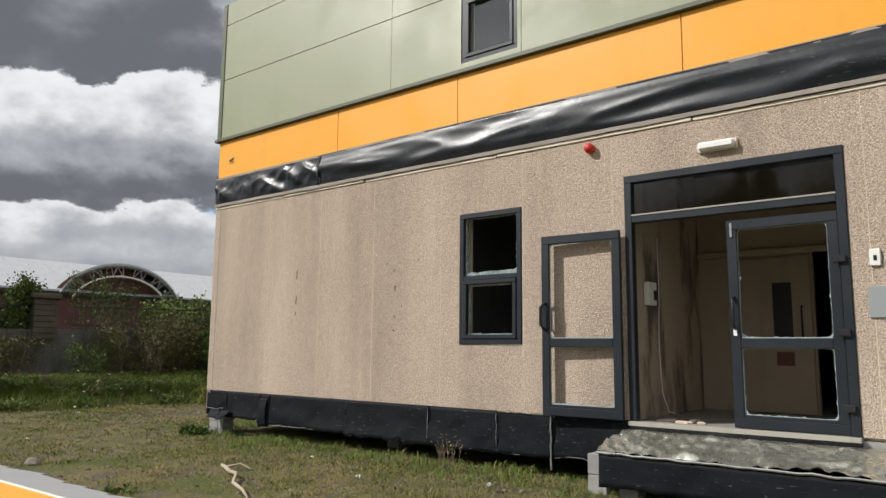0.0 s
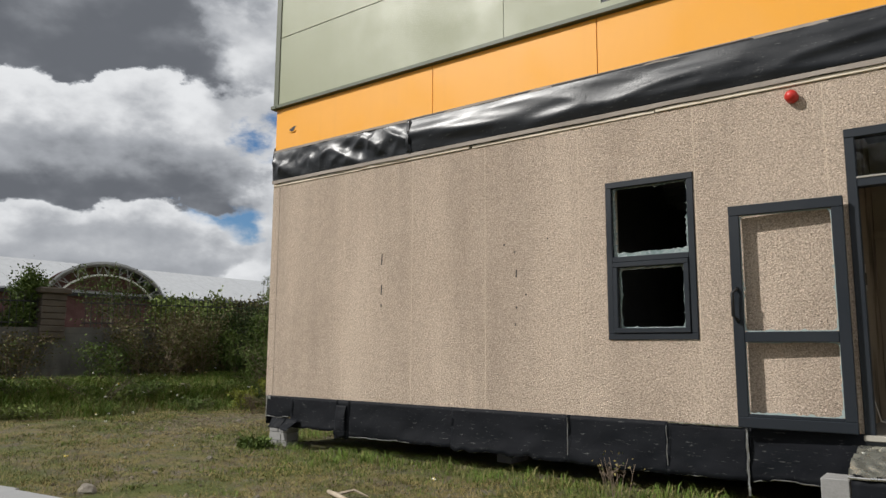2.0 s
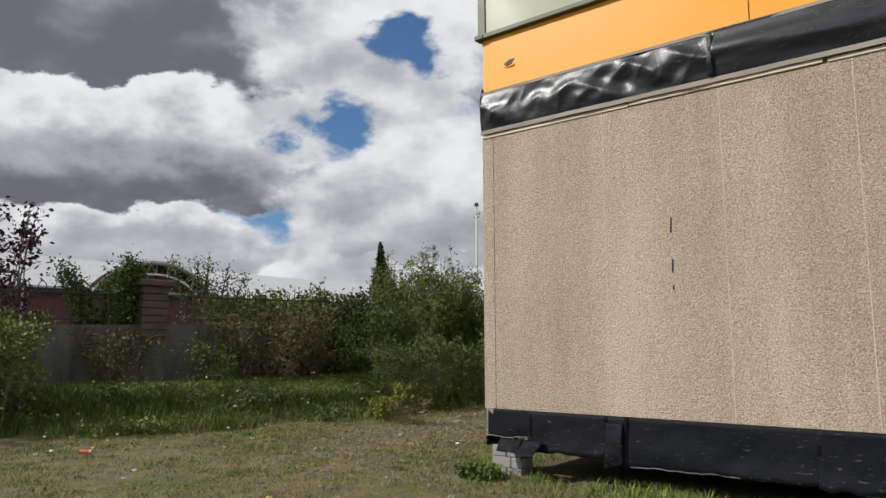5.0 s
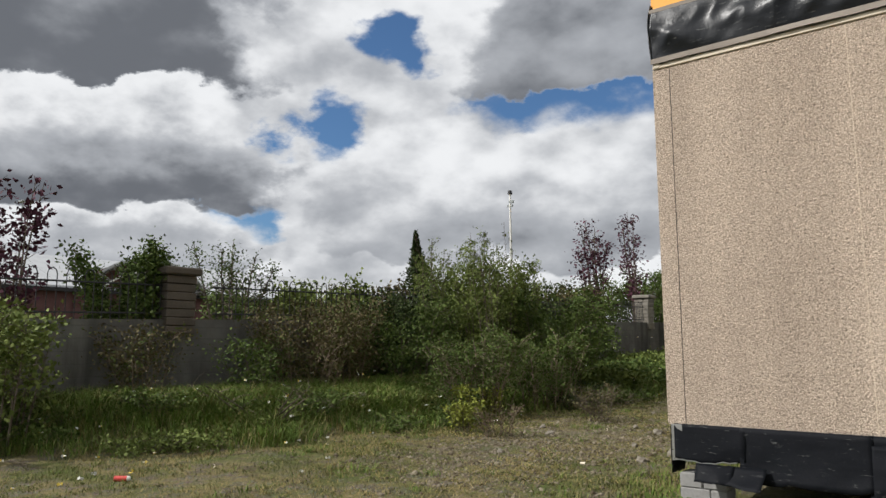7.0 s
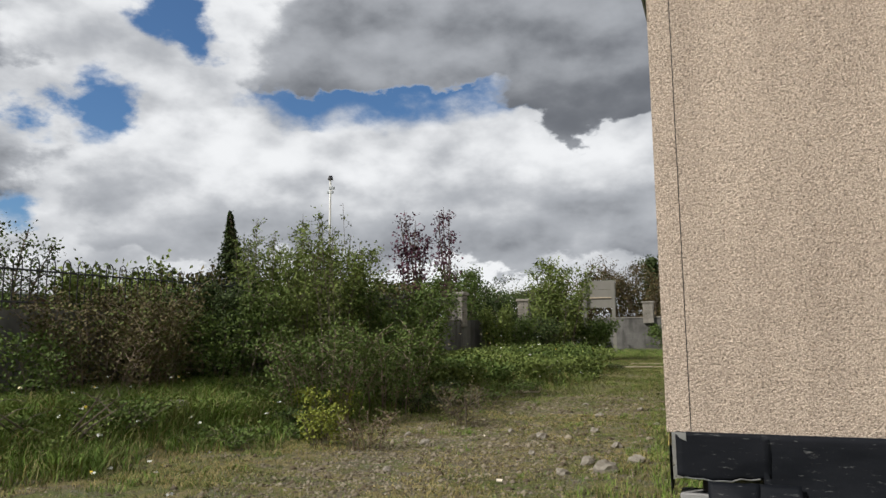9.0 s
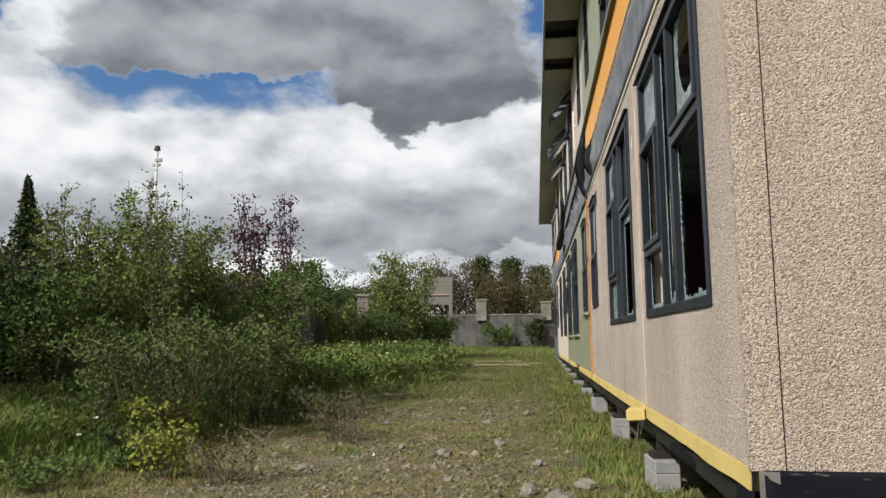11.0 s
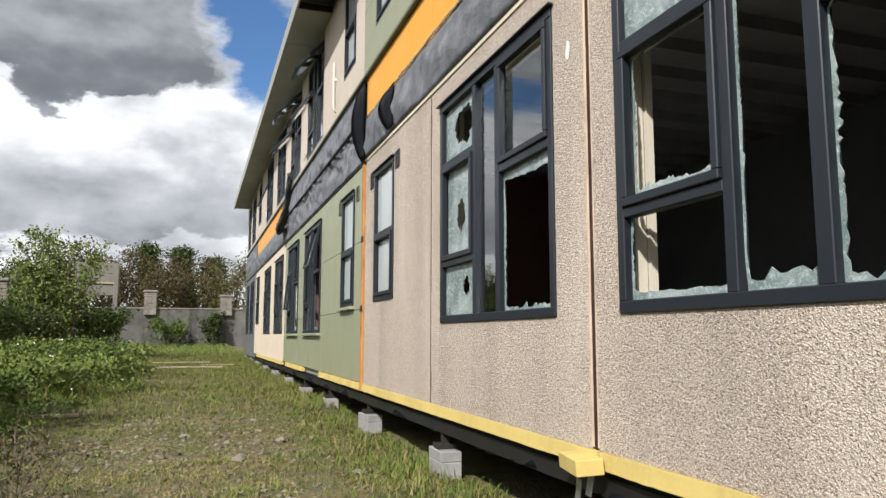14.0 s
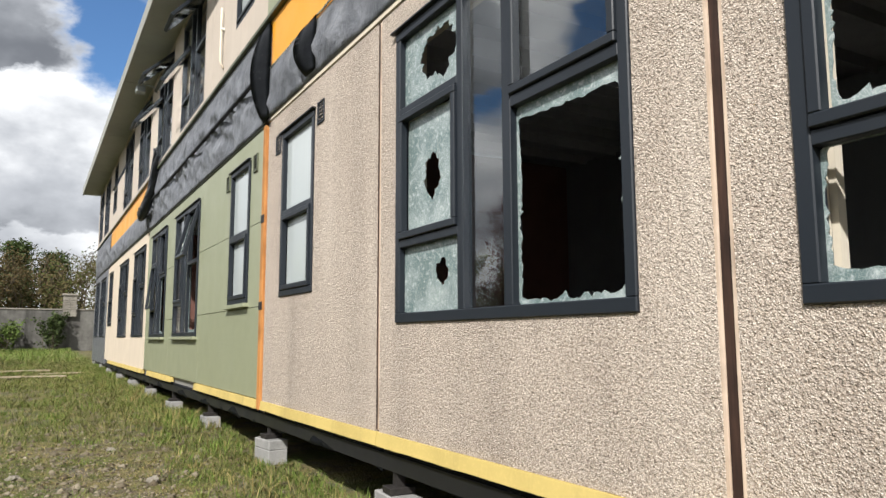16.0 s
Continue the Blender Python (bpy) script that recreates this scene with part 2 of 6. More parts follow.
def ground_mat():
    m = Mat("ground_soil", 0.95, 0, 0.15)
    big, mid, fine = m.noise(0.22, 5), m.noise(1.6, 6, 0.65), m.noise(28, 5, 0.7)
    stones = m.voronoi(30)
    tone = m.voronoi(30, out=1)
    soil = m.mix(m.ramp(mid, 0.35, 0.68), (0.075, 0.058, 0.038), (0.165, 0.138, 0.10))
    grit = m.mix(m.ramp(stones, 0.1, 0.55), m.mix(0.35, (0.28, 0.255, 0.215), tone, "OVERLAY"), (0.10, 0.085, 0.06))
    dry = m.mix(m.ramp(fine, 0.35, 0.65), (0.095, 0.085, 0.03), (0.24, 0.195, 0.085))
    moss = m.mix(m.ramp(fine, 0.35, 0.65), (0.04, 0.06, 0.012), (0.11, 0.13, 0.035))
    c = m.mix(m.ramp(m.math("ADD", mid, m.math("MULTIPLY", big, 0.6)), 0.72, 0.86), soil, grit)
    c = m.mix(m.ramp(m.noise(2.6, 7, 0.7), 0.44, 0.54, 0, 0.85), c, dry)
    c = m.mix(m.ramp(m.noise(0.9, 7, 0.7), 0.47, 0.6, 0, 0.85), c, moss)
    c = m.mix(m.ramp(m.noise(70, 4, 0.7), 0.5, 0.68, 0, 0.75), c, (0.03, 0.026, 0.014))
    c = m.mix(m.ramp(m.noise(55, 3, 0.7), 0.6, 0.75, 0, 0.6), c, (0.36, 0.32, 0.22))
    m.colour(c)
    h = m.math("ADD", m.ramp(stones, 0, 0.5, 0.6, 0), m.math("ADD", m.math("MULTIPLY", fine, 0.5), m.math("MULTIPLY", mid, 1.2)))
    return m.bump(h, 0.8, 0.03).m


def leaf_mat(name, a, b, c=None, rough=0.68):
    m = Mat(name, rough, 0, 0.14)
    i = m.island()
    col = m.mix(i, a, b)
    if c:
        col = m.mix(m.ramp(m.math("FRACT", m.math("MULTIPLY", i, 17.0), 0), 0.72, 0.8), col, c)
    n = m.noise(1.1, 3)
    col = m.mix(m.ramp(n, 0.35, 0.7, 0, 0.4), col, tuple(v * 0.55 for v in a))
    m.colour(col)
    m.b.inputs["Transmission Weight"].default_value = 0.0
    m.b.inputs["Subsurface Weight"].default_value = 0.0
    return m.m


def stone_mat(name, a, b, scale=9.0, rough=0.9, depth=0.012):
    m = Mat(name, rough, 0, 0.25)
    n, f, r = m.noise(scale * 0.25, 6), m.noise(scale * 6, 5, 0.7), m.random()
    c = m.mix(m.ramp(n, 0.35, 0.68), a, b)
    c = m.mix(m.ramp(f, 0.45, 0.75, 0, 0.5), c, tuple(v * 0.55 for v in a))
    c = m.mix(m.ramp(r, 0, 1, 0, 0.35), c, tuple(v * 0.7 for v in b))
    return m.colour(c).bump(m.math("ADD", n, m.math("MULTIPLY", f, 0.5)), 0.6, depth).m


def wood_mat(name, a, b):
    m = Mat(name, 0.75, 0, 0.3)
    g = m.noise(3, 6, 0.6, m.scaled(18, 18, 1.0))
    c = m.mix(m.ramp(g, 0.35, 0.68), a, b)
    c = m.mix(m.ramp(m.noise(2.5, 5), 0.5, 0.72, 0, 0.6), c, tuple(v * 0.4 for v in a))
    return m.colour(c).bump(g, 0.3, 0.004).m


def board_wall_mat():
    """Boundary wall of rendered blocks: damp, mossy, with faint courses."""
    m = Mat("boundary_render", 0.95, 0, 0.15)
    br = m.nt.nodes.new("ShaderNodeTexBrick")
    br.inputs["Scale"].default_value = 1.0
    br.inputs["Brick Width"].default_value, br.inputs["Row Height"].default_value, br.inputs["Mortar Size"].default_value = 0.45, 0.225, 0.012
    mp = m.nt.nodes.new("ShaderNodeMapping")
    mp.inputs["Rotation"].default_value = (radians(90), 0, 0)
    m.link(m.co, mp.inputs[0])
    m.link(mp.outputs[0], br.inputs["Vector"])
    n, s = m.noise(0.8, 7, 0.65), m.noise(1, 6, 0.6, m.scaled(1.5, 1.5, 0.2))
    c = m.mix(m.ramp(n, 0.35, 0.68), (0.085, 0.08, 0.074), (0.17, 0.165, 0.15))
    c = m.mix(m.ramp(s, 0.48, 0.68, 0, 0.75), c, (0.035, 0.034, 0.03))
    c = m.mix(m.math("MULTIPLY", br.outputs[1], 0.35), c, (0.09, 0.088, 0.08))
    return m.colour(c).bump(m.math("SUBTRACT", n, m.math("MULTIPLY", br.outputs[1], 0.4)), 0.5, 0.02).m


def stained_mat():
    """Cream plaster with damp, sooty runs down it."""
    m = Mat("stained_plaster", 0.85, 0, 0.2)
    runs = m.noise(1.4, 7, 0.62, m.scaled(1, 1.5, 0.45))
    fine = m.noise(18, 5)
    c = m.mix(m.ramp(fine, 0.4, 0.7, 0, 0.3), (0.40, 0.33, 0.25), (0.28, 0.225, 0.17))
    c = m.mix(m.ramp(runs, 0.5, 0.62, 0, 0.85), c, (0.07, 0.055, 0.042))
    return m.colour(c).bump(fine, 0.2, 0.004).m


STAINED = stained_mat()
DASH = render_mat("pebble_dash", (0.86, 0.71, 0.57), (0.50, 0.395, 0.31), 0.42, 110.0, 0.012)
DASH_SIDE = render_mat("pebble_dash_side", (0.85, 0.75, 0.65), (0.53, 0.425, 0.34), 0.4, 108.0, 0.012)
TAN = paint_mat("tan_render", (0.54, 0.47, 0.40), 0.85, 0.35, spec=0.2)
CREAM_FAR = paint_mat("cream_render", (0.62, 0.53, 0.42), 0.85, 0.25, spec=0.2)
OLIVE = paint_mat("olive_cladding", (0.275, 0.29, 0.19), 0.42, 0.12, ribs=26.0)
OLIVE_FLAT = paint_mat("olive_panel", (0.29, 0.305, 0.205), 0.45, 0.14)
OLIVE_DARK = paint_mat("olive_trim", (0.10, 0.11, 0.07), 0.45, 0.2)
YELLOW = paint_mat("yellow_panel", (0.80, 0.36, 0.035), 0.38, 0.10)
ORANGE = wood_mat("orange_batten", (0.42, 0.17, 0.045), (0.58, 0.27, 0.09))
FOAM = paint_mat("yellow_board", (0.56, 0.43, 0.15), 0.85, 0.85, spec=0.2)
JOINT = paint_mat("joint_strip", (0.66, 0.55, 0.43), 0.8, 0.3, spec=0.2)
PALE = paint_mat("pale_trim", (0.66, 0.58, 0.46), 0.6, 0.3)
WORN = paint_mat("worn_aluminium", (0.33, 0.31, 0.27), 0.5, 0.5)
MEMB = membrane_mat("black_membrane", 0, 0.55)
TAUT = membrane_mat("taut_membrane", 0, 0.3)
# blacker and rougher variant for skirts and hanging edges
SKIRT = membrane_mat("dull_membrane", 1)
SHEET = sheeting_mat()
FOIL = metal_mat("silver_foil", (0.55, 0.55, 0.54), 0.34, 0.9)
FOIL_DULL = metal_mat("dirty_foil", (0.62, 0.615, 0.53), 0.24, 0.85)
UPVC = paint_mat("anthracite_frame", (0.015, 0.019, 0.025), 0.4, 0.15, spec=0.35)
RUBBER = paint_mat("black_plastic", (0.012, 0.012, 0.013), 0.5, 0.1)
GLASS = glass_mat("clear_glass")
TOPLIGHT = glass_mat("toplight_glass", (0.55, 0.58, 0.58), 1.38)
PAPER = paint_mat("torn_backing_paper", (0.27, 0.235, 0.20), 0.8, 0.8, spec=0.3)
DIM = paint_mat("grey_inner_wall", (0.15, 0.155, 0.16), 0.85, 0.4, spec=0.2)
CRAZED = crazed_mat()
OBSCURE = paint_mat("obscured_glass", (0.46, 0.50, 0.50), 0.12, 0.12, spec=0.8)
SHARD = paint_mat("broken_glass_edge", (0.34, 0.41, 0.40), 0.2, 0.3, spec=0.7)
PLASTER = paint_mat("cream_plaster", (0.56, 0.51, 0.42), 0.8, 0.35, spec=0.2)
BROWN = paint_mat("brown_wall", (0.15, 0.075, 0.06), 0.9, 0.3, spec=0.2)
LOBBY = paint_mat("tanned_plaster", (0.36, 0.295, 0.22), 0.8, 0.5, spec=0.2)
# near-black: carries the shade inside the open soffit bays
RECESS_SHADE = paint_mat("recess_shade", (0.05, 0.048, 0.045), 0.9, 0.3, spec=0.1)
CEIL = paint_mat("stripped_ceiling", (0.30, 0.30, 0.30), 0.9, 0.6, spec=0.1)
VINYL = paint_mat("grey_vinyl_floor", (0.27, 0.26, 0.24), 0.55, 0.5)
SOFFIT = paint_mat("grey_soffit", (0.33, 0.33, 0.295), 0.6, 0.2)
STEEL = metal_mat("dark_steel", (0.05, 0.045, 0.042), 0.6, 0.6)
CONC = stone_mat("concrete_block", (0.24, 0.238, 0.23), (0.38, 0.37, 0.355), 9)
ROCK = stone_mat("pale_stone", (0.175, 0.155, 0.125), (0.29, 0.262, 0.215), 7)
SOIL = ground_mat()
BOUND = board_wall_mat()
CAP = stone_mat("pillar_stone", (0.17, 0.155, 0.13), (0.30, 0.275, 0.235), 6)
# darker copy of the pillar stone, with the shade of the near faces in it
SHADESTONE = stone_mat("shaded_pillar_stone", (0.085, 0.07, 0.058), (0.15, 0.125, 0.10), 6)
IRON = paint_mat("black_railing", (0.02, 0.02, 0.02), 0.5, 0.2)
WHITE = paint_mat("white_plastic", (0.74, 0.73, 0.68), 0.45, 0.25)
RED = paint_mat("red_alarm", (0.50, 0.03, 0.02), 0.35, 0.15)
GREYPAD = paint_mat("grey_plate", (0.27, 0.29, 0.29), 0.4, 0.15)
WHITE_ROOF = paint_mat("white_roof", (0.46, 0.47, 0.48), 0.5, 0.35)
BRICK = stone_mat("red_brick", (0.10, 0.05, 0.046), (0.15, 0.08, 0.074), 3)
BARK = stone_mat("bark", (0.085, 0.066, 0.048), (0.16, 0.13, 0.10), 12)
DRYTWIG = stone_mat("dry_twig", (0.15, 0.11, 0.08), (0.26, 0.20, 0.15), 12)
PALEWOOD = stone_mat("weathered_stick", (0.33, 0.265, 0.19), (0.46, 0.39, 0.30), 10)
GRASS = leaf_mat("grass_green", (0.045, 0.065, 0.012), (0.17, 0.19, 0.042), (0.28, 0.235, 0.11))
GRASS_DRY = leaf_mat("grass_dry", (0.21, 0.165, 0.055), (0.38, 0.31, 0.135), (0.09, 0.115, 0.03))
GRASS_TALL = leaf_mat("grass_tall", (0.07, 0.125, 0.02), (0.20, 0.28, 0.055), (0.27, 0.24, 0.10))
LEAF = leaf_mat("leaf_green", (0.05, 0.085, 0.018), (0.12, 0.16, 0.04))
LEAF_PALE = leaf_mat("leaf_pale", (0.085, 0.12, 0.026), (0.20, 0.24, 0.065))
LEAF_DARK = leaf_mat("leaf_dark", (0.028, 0.045, 0.014), (0.07, 0.095, 0.03))
LEAF_BROWN = leaf_mat("leaf_brown", (0.075, 0.06, 0.028), (0.15, 0.125, 0.055), (0.09, 0.12, 0.03))
LEAF_RUST = leaf_mat("leaf_rust", (0.07, 0.05, 0.022), (0.135, 0.10, 0.045), (0.05, 0.065, 0.025))
LEAF_PURPLE = leaf_mat("leaf_purple", (0.05, 0.018, 0.028), (0.13, 0.05, 0.075))
LEAF_LIME = leaf_mat("leaf_lime", (0.16, 0.19, 0.03), (0.30, 0.32, 0.06))
PETAL = leaf_mat("petals_white", (0.7, 0.7, 0.66), (0.8, 0.8, 0.76), (0.75, 0.55, 0.06))
LITTER_RED = paint_mat("red_wrapper", (0.55, 0.06, 0.05), 0.4, 0.2)

# ---- small builders ----
def link_mesh(name, bm, mat, parent=None, smooth=False):
    me = bpy.data.meshes.new(name)
    bmesh.ops.recalc_face_normals(bm, faces=bm.faces[:])
    bm.to_mesh(me)
    bm.free()
    for m in mat if isinstance(mat, (list, tuple)) else [mat]:
        me.materials.append(m)
    if smooth:
        me.shade_smooth()
    ob = new(name, me)
    if parent is not None:
        ob.parent = parent
    return ob


def part(name, bm, mat, parent, label="", smooth=False):
    ob = link_mesh(name, bm, mat, parent, smooth)
    return tagged(ob, label) if label else ob


def thing(name, m, label, category, group="", kind=""):
    ob = new(name)
    ob.empty_display_size = 0.1
    ob.matrix_world = m
    return tagged(ob, label, category, group, kind)


def box(bm, x0, x1, y0, y1, z0, z1, bevel=0.0):
    made = bmesh.ops.create_cube(bm, size=1.0, matrix=Matrix.Translation(((x0 + x1) / 2, (y0 + y1) / 2, (z0 + z1) / 2)) @ Matrix.Diagonal((x1 - x0, y1 - y0, z1 - z0, 1)))
    if bevel:
        edges = list({e for v in made["verts"] for e in v.link_edges})
        bmesh.ops.bevel(bm, geom=edges, offset=bevel, segments=1, affect="EDGES", profile=0.5)
    return bm


def one_box(x0, x1, y0, y1, z0, z1, bevel=0.0):
    return box(bmesh.new(), x0, x1, y0, y1, z0, z1, bevel)


def cyl(bm, p, q, r0, r1=None, n=8):
    p, q = Vector(p), Vector(q)
    turn = (q - p).to_track_quat("Z", "Y").to_matrix().to_4x4()
    bmesh.ops.create_cone(bm, cap_ends=True, segments=n, radius1=r0, radius2=r0 if r1 is None else r1, depth=(q - p).length,
                          matrix=Matrix.Translation((p + q) / 2) @ turn)
    return bm


def tube(bm, pts, r, n=6):
    """A bent round bar through the points."""
    rings = []
    for i, p in enumerate(pts):
        a, b = Vector(pts[max(0, i - 1)]), Vector(pts[min(len(pts) - 1, i + 1)])
        d = (b - a).normalized()
        s = d.cross(Vector((0.31, 0.17, 0.93))).normalized()
        t = d.cross(s)
        rr = r[i] if isinstance(r, (list, tuple)) else r
        rings.append([bm.verts.new(Vector(p) + rr * (s * math.cos(k * math.tau / n) + t * math.sin(k * math.tau / n))) for k in range(n)])
    for a, b in zip(rings, rings[1:]):
        for k in range(n):
            bm.faces.new((a[k], a[(k + 1) % n], b[(k + 1) % n], b[k]))
    bm.faces.new(rings[0])
    bm.faces.new(rings[-1])
    return bm


def slab(u0, u1, z0, z1, y0, y1, holes=()):
    """An upright plate with square holes through it, in a facade's own axes: u to the right, y inward, z up."""
    us = sorted({u0, u1, *[min(max(h[i], u0), u1) for h in holes for i in (0, 1)]})
    zs = sorted({z0, z1, *[min(max(h[i], z0), z1) for h in holes for i in (2, 3)]})
    full = {}
    for i in range(len(us) - 1):
        for j in range(len(zs) - 1):
            cu, cz = (us[i] + us[i + 1]) / 2, (zs[j] + zs[j + 1]) / 2
            full[i, j] = not any(h[0] < cu < h[1] and h[2] < cz < h[3] for h in holes)
    bm, seen = bmesh.new(), {}

    def v(i, j, y):
        key = (i, j, y)
        if key not in seen:
            seen[key] = bm.verts.new((us[i], y, zs[j]))
        return seen[key]

    for (i, j), on in full.items():
        if not on:
            continue
        bm.faces.new((v(i, j, y0), v(i + 1, j, y0), v(i + 1, j + 1, y0), v(i, j + 1, y0)))
        bm.faces.new((v(i, j, y1), v(i, j + 1, y1), v(i + 1, j + 1, y1), v(i + 1, j, y1)))
        for di, dj, a, b in ((-1, 0, (i, j), (i, j + 1)), (1, 0, (i + 1, j), (i + 1, j + 1)), (0, -1, (i, j), (i + 1, j)), (0, 1, (i, j + 1), (i + 1, j + 1))):
            if not full.get((i + di, j + dj), False):
                bm.faces.new((v(*a, y0), v(*b, y0), v(*b, y1), v(*a, y1)))
    return bm


def sheet(u0, u1, z0, z1, amp, seed, out=0.0, nu=40, nz=8, ragged=0.0, sag=0.0, thick=0.004, crease=0.0, run=1.0):
    """A loose sheet on a facade, wavy, with a ragged lower hem."""
    bm = bmesh.new()
    rows = []
    for j in range(nz + 1):
        row = []
        for i in range(nu + 1):
            u, f = u0 + (u1 - u0) * i / nu, j / nz
            hem = ragged * (noise.noise((u * 2.1, seed, 0)) * 0.6 + noise.noise((u * 9.0, seed, 3)) * 0.4)
            zz = z1 + (z0 + hem - z1) * (1 - f)
            w = math.sin(math.pi * min(1, f * 1.02)) if not ragged else 1 - f * 0.85
            y = -out - amp * w * (0.55 + noise.noise((u * 1.1 * run + zz * 1.7, zz * 2.4, seed)) + 0.45 * noise.noise((u * 4.2 * run - zz * 3, zz * 5, seed + 9))) - sag * w
            fold = abs(noise.noise((u * 1.5 * run + zz * 2.6, zz * 1.2 - u * 0.6 * run, seed + 20))) + 0.6 * abs(noise.noise((u * 3.4 * run - zz * 2.2, zz * 3.0 + u * run, seed + 31)))
            y -= crease * w * (0.6 - 2.2 * fold)
            row.append(bm.verts.new((u, y, zz)))
        rows.append(row)
    for a, b in zip(rows, rows[1:]):
        for i in range(nu):
            bm.faces.new((a[i], a[i + 1], b[i + 1], b[i]))
    bmesh.ops.recalc_face_normals(bm, faces=bm.faces[:])
    bmesh.ops.solidify(bm, geom=bm.faces[:], thickness=thick)
    return bm


def np_mesh(name, verts, faces, mat):
    me = bpy.data.meshes.new(name)
    k = faces.shape[1]
    me.vertices.add(len(verts))
    me.vertices.foreach_set("co", verts.astype(np.float32).ravel())
    me.loops.add(faces.size)
    me.loops.foreach_set("vertex_index", faces.astype(np.int32).ravel())
    me.polygons.add(len(faces))
    me.polygons.foreach_set("loop_start", (np.arange(len(faces)) * k).astype(np.int32))
    me.update(calc_edges=True)
    me.materials.append(mat)
    return new(name, me)


# ---- lie of the land ----
X0, Y0 = -11.48, 7.70                       # building corner
YEND, YFAR = 46.4, 44.13                    # far end, along the long side's own axis and in the world
XEAST = 3.0
BANK = [(-60, -75.0), (0, -24.0), (4, -20.7), (8, -17.4), (13, -17.1), (17, -16.4), (24, -15.3), (34, -15.2), (42, -19.5), (80, -21)]


def toe(y):
    for (a, xa), (b, xb) in zip(BANK, BANK[1:]):
        if y <= b:
            return xa + (xb - xa) * (y - a) / (b - a)
    return -21.0


def smooth(a, b, v):
    f = min(1, max(0, (v - a) / (b - a)))
    return f * f * (3 - 2 * f)


def land(x, y):
    rise = 0.012 * min(60, max(0, y - 12))
    bank = 0.42 * smooth(0.0, 2.6, toe(y) - x)
    rough = 0.05 * noise.noise((x * 0.35, y * 0.35, 2)) + 0.025 * noise.noise((x * 1.7, y * 1.7, 5))
    return (rise + bank + rough) if abs(x) < 400 and abs(y) < 400 else rise


def make_ground():
    def steps(lo, hi, d):
        near = list(np.arange(lo, hi, d))
        out, s = [], d
        while s < 900:
            s *= 1.45
            out.append(s)
        tail = np.cumsum(out)
        return [lo - t for t in tail[::-1]] + near + [hi + t for t in tail]

    xs, ys = steps(-26.0, 4.0, 0.25), steps(-4.0, 50.0, 0.25)
    V = np.array([(x, y, land(x, y)) for y in ys for x in xs])
    n = len(xs)
    i, j = np.meshgrid(np.arange(n - 1), np.arange(len(ys) - 1))
    a = (j * n + i).ravel()
    ob = np_mesh("ground", V, np.stack([a, a + 1, a + n + 1, a + n], 1), SOIL)
    ob.data.shade_smooth()
    tagged(ob, "rough waste ground of thin grass, soil and gravel", "ground", kind="structure")


make_ground()

# ---- the building: facades have their own axes (u to the right seen from outside, y inward, z up) ----
FRONT = pose(0, Y0, 0)
SIDE = pose(X0, 0.0525, 0.0365, 0, 0, -90) @ Matrix.Scale(0.95, 4)   # u runs towards the walker, -8.05 at the corner

FRONT_WIN = (-5.81, -4.83, 1.56, 3.31)
DOORWAY = (-3.43, -1.17, 0.70, 3.50)
# low windows of the long side: y from, y to, z from, z to, kind
LONG = [(8.77, 11.36, 1.59, 3.94, "A"), (12.19, 14.79, 1.59, 3.94, "B"), (16.76, 17.87, 1.95, 3.88, "N"), (19.33, 20.40, 1.95, 3.90, "N"),
        (22.70, 25.10, 1.52, 3.93, "C"), (26.20, 28.40, 1.52, 3.93, "D"), (29.60, 32.00, 1.53, 3.90, "E"), (33.40, 35.85, 1.53, 3.90, "F"), (38.15, 39.50, 1.95, 3.90, "P"),
        (41.0, 43.2, 1.55, 3.9, "G"), (44.0, 45.9, 1.55, 3.9, "H")]
LIFT = 4.21                                 # from one storey to the next
ROOF_Z, ROOF_W = 8.15, 7.78                 # underside of the roof, on the long side's axis and in the world


def holes_of(rows, lift=0.0):
    return [(-b, -a, c + lift, d + lift) for a, b, c, d, _ in rows]


def wall(name, m, bm, mat, label):
    ob = link_mesh(name, bm, mat)
    ob.matrix_world = m
    return tagged(ob, label, "wall", kind="structure")


wall_front = wall("wall_front", FRONT, slab(X0 + 0.06, XEAST, 0.70, ROOF_W, 0.06, 0.2, [FRONT_WIN, DOORWAY, (-5.79, -4.86, 5.45, 7.35)]), PLASTER,
                  "end wall of a modular building, clad in panels")
wall_side = wall("wall_side", SIDE, slab(-YEND, -8.275, 0.70, ROOF_Z, 0.06, 0.2, holes_of(LONG) + holes_of(LONG, LIFT)), PLASTER,
                 "long side wall of a two-storey modular building")


def panels(parent, name, cuts, z0, z1, mat, holes=(), gap=0.006, y0=0.0, y1=0.058, label=""):
    for a, b in zip(cuts, cuts[1:]):
        mine = [h for h in holes if h[0] < b and h[1] > a and h[2] < z1 and h[3] > z0]
        ob = part(name, slab(a + gap, b - gap, z0, z1, y0, y1, mine), mat, parent)
        if label:
            tagged(ob, label)


SEAMS = [X0 - 0.03, -11.345, -9.88, -8.61, -7.43, -6.14, -4.81, -3.58, -1.0, 0.4, 1.7, XEAST]
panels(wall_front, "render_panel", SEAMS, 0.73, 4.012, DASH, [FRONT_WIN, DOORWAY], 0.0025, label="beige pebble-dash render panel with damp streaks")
for s in SEAMS[1:-1]:
    for z0, z1 in ([(0.735, 1.5), (3.56, 4.005)] if -3.5 < s < -1.1 else [(0.735, 4.005)]):
        part("joint_strip", one_box(s - 0.003, s + 0.003, -0.0015, 0.02, z0, z1), JOINT if s > -11.3 else STEEL, wall_front)
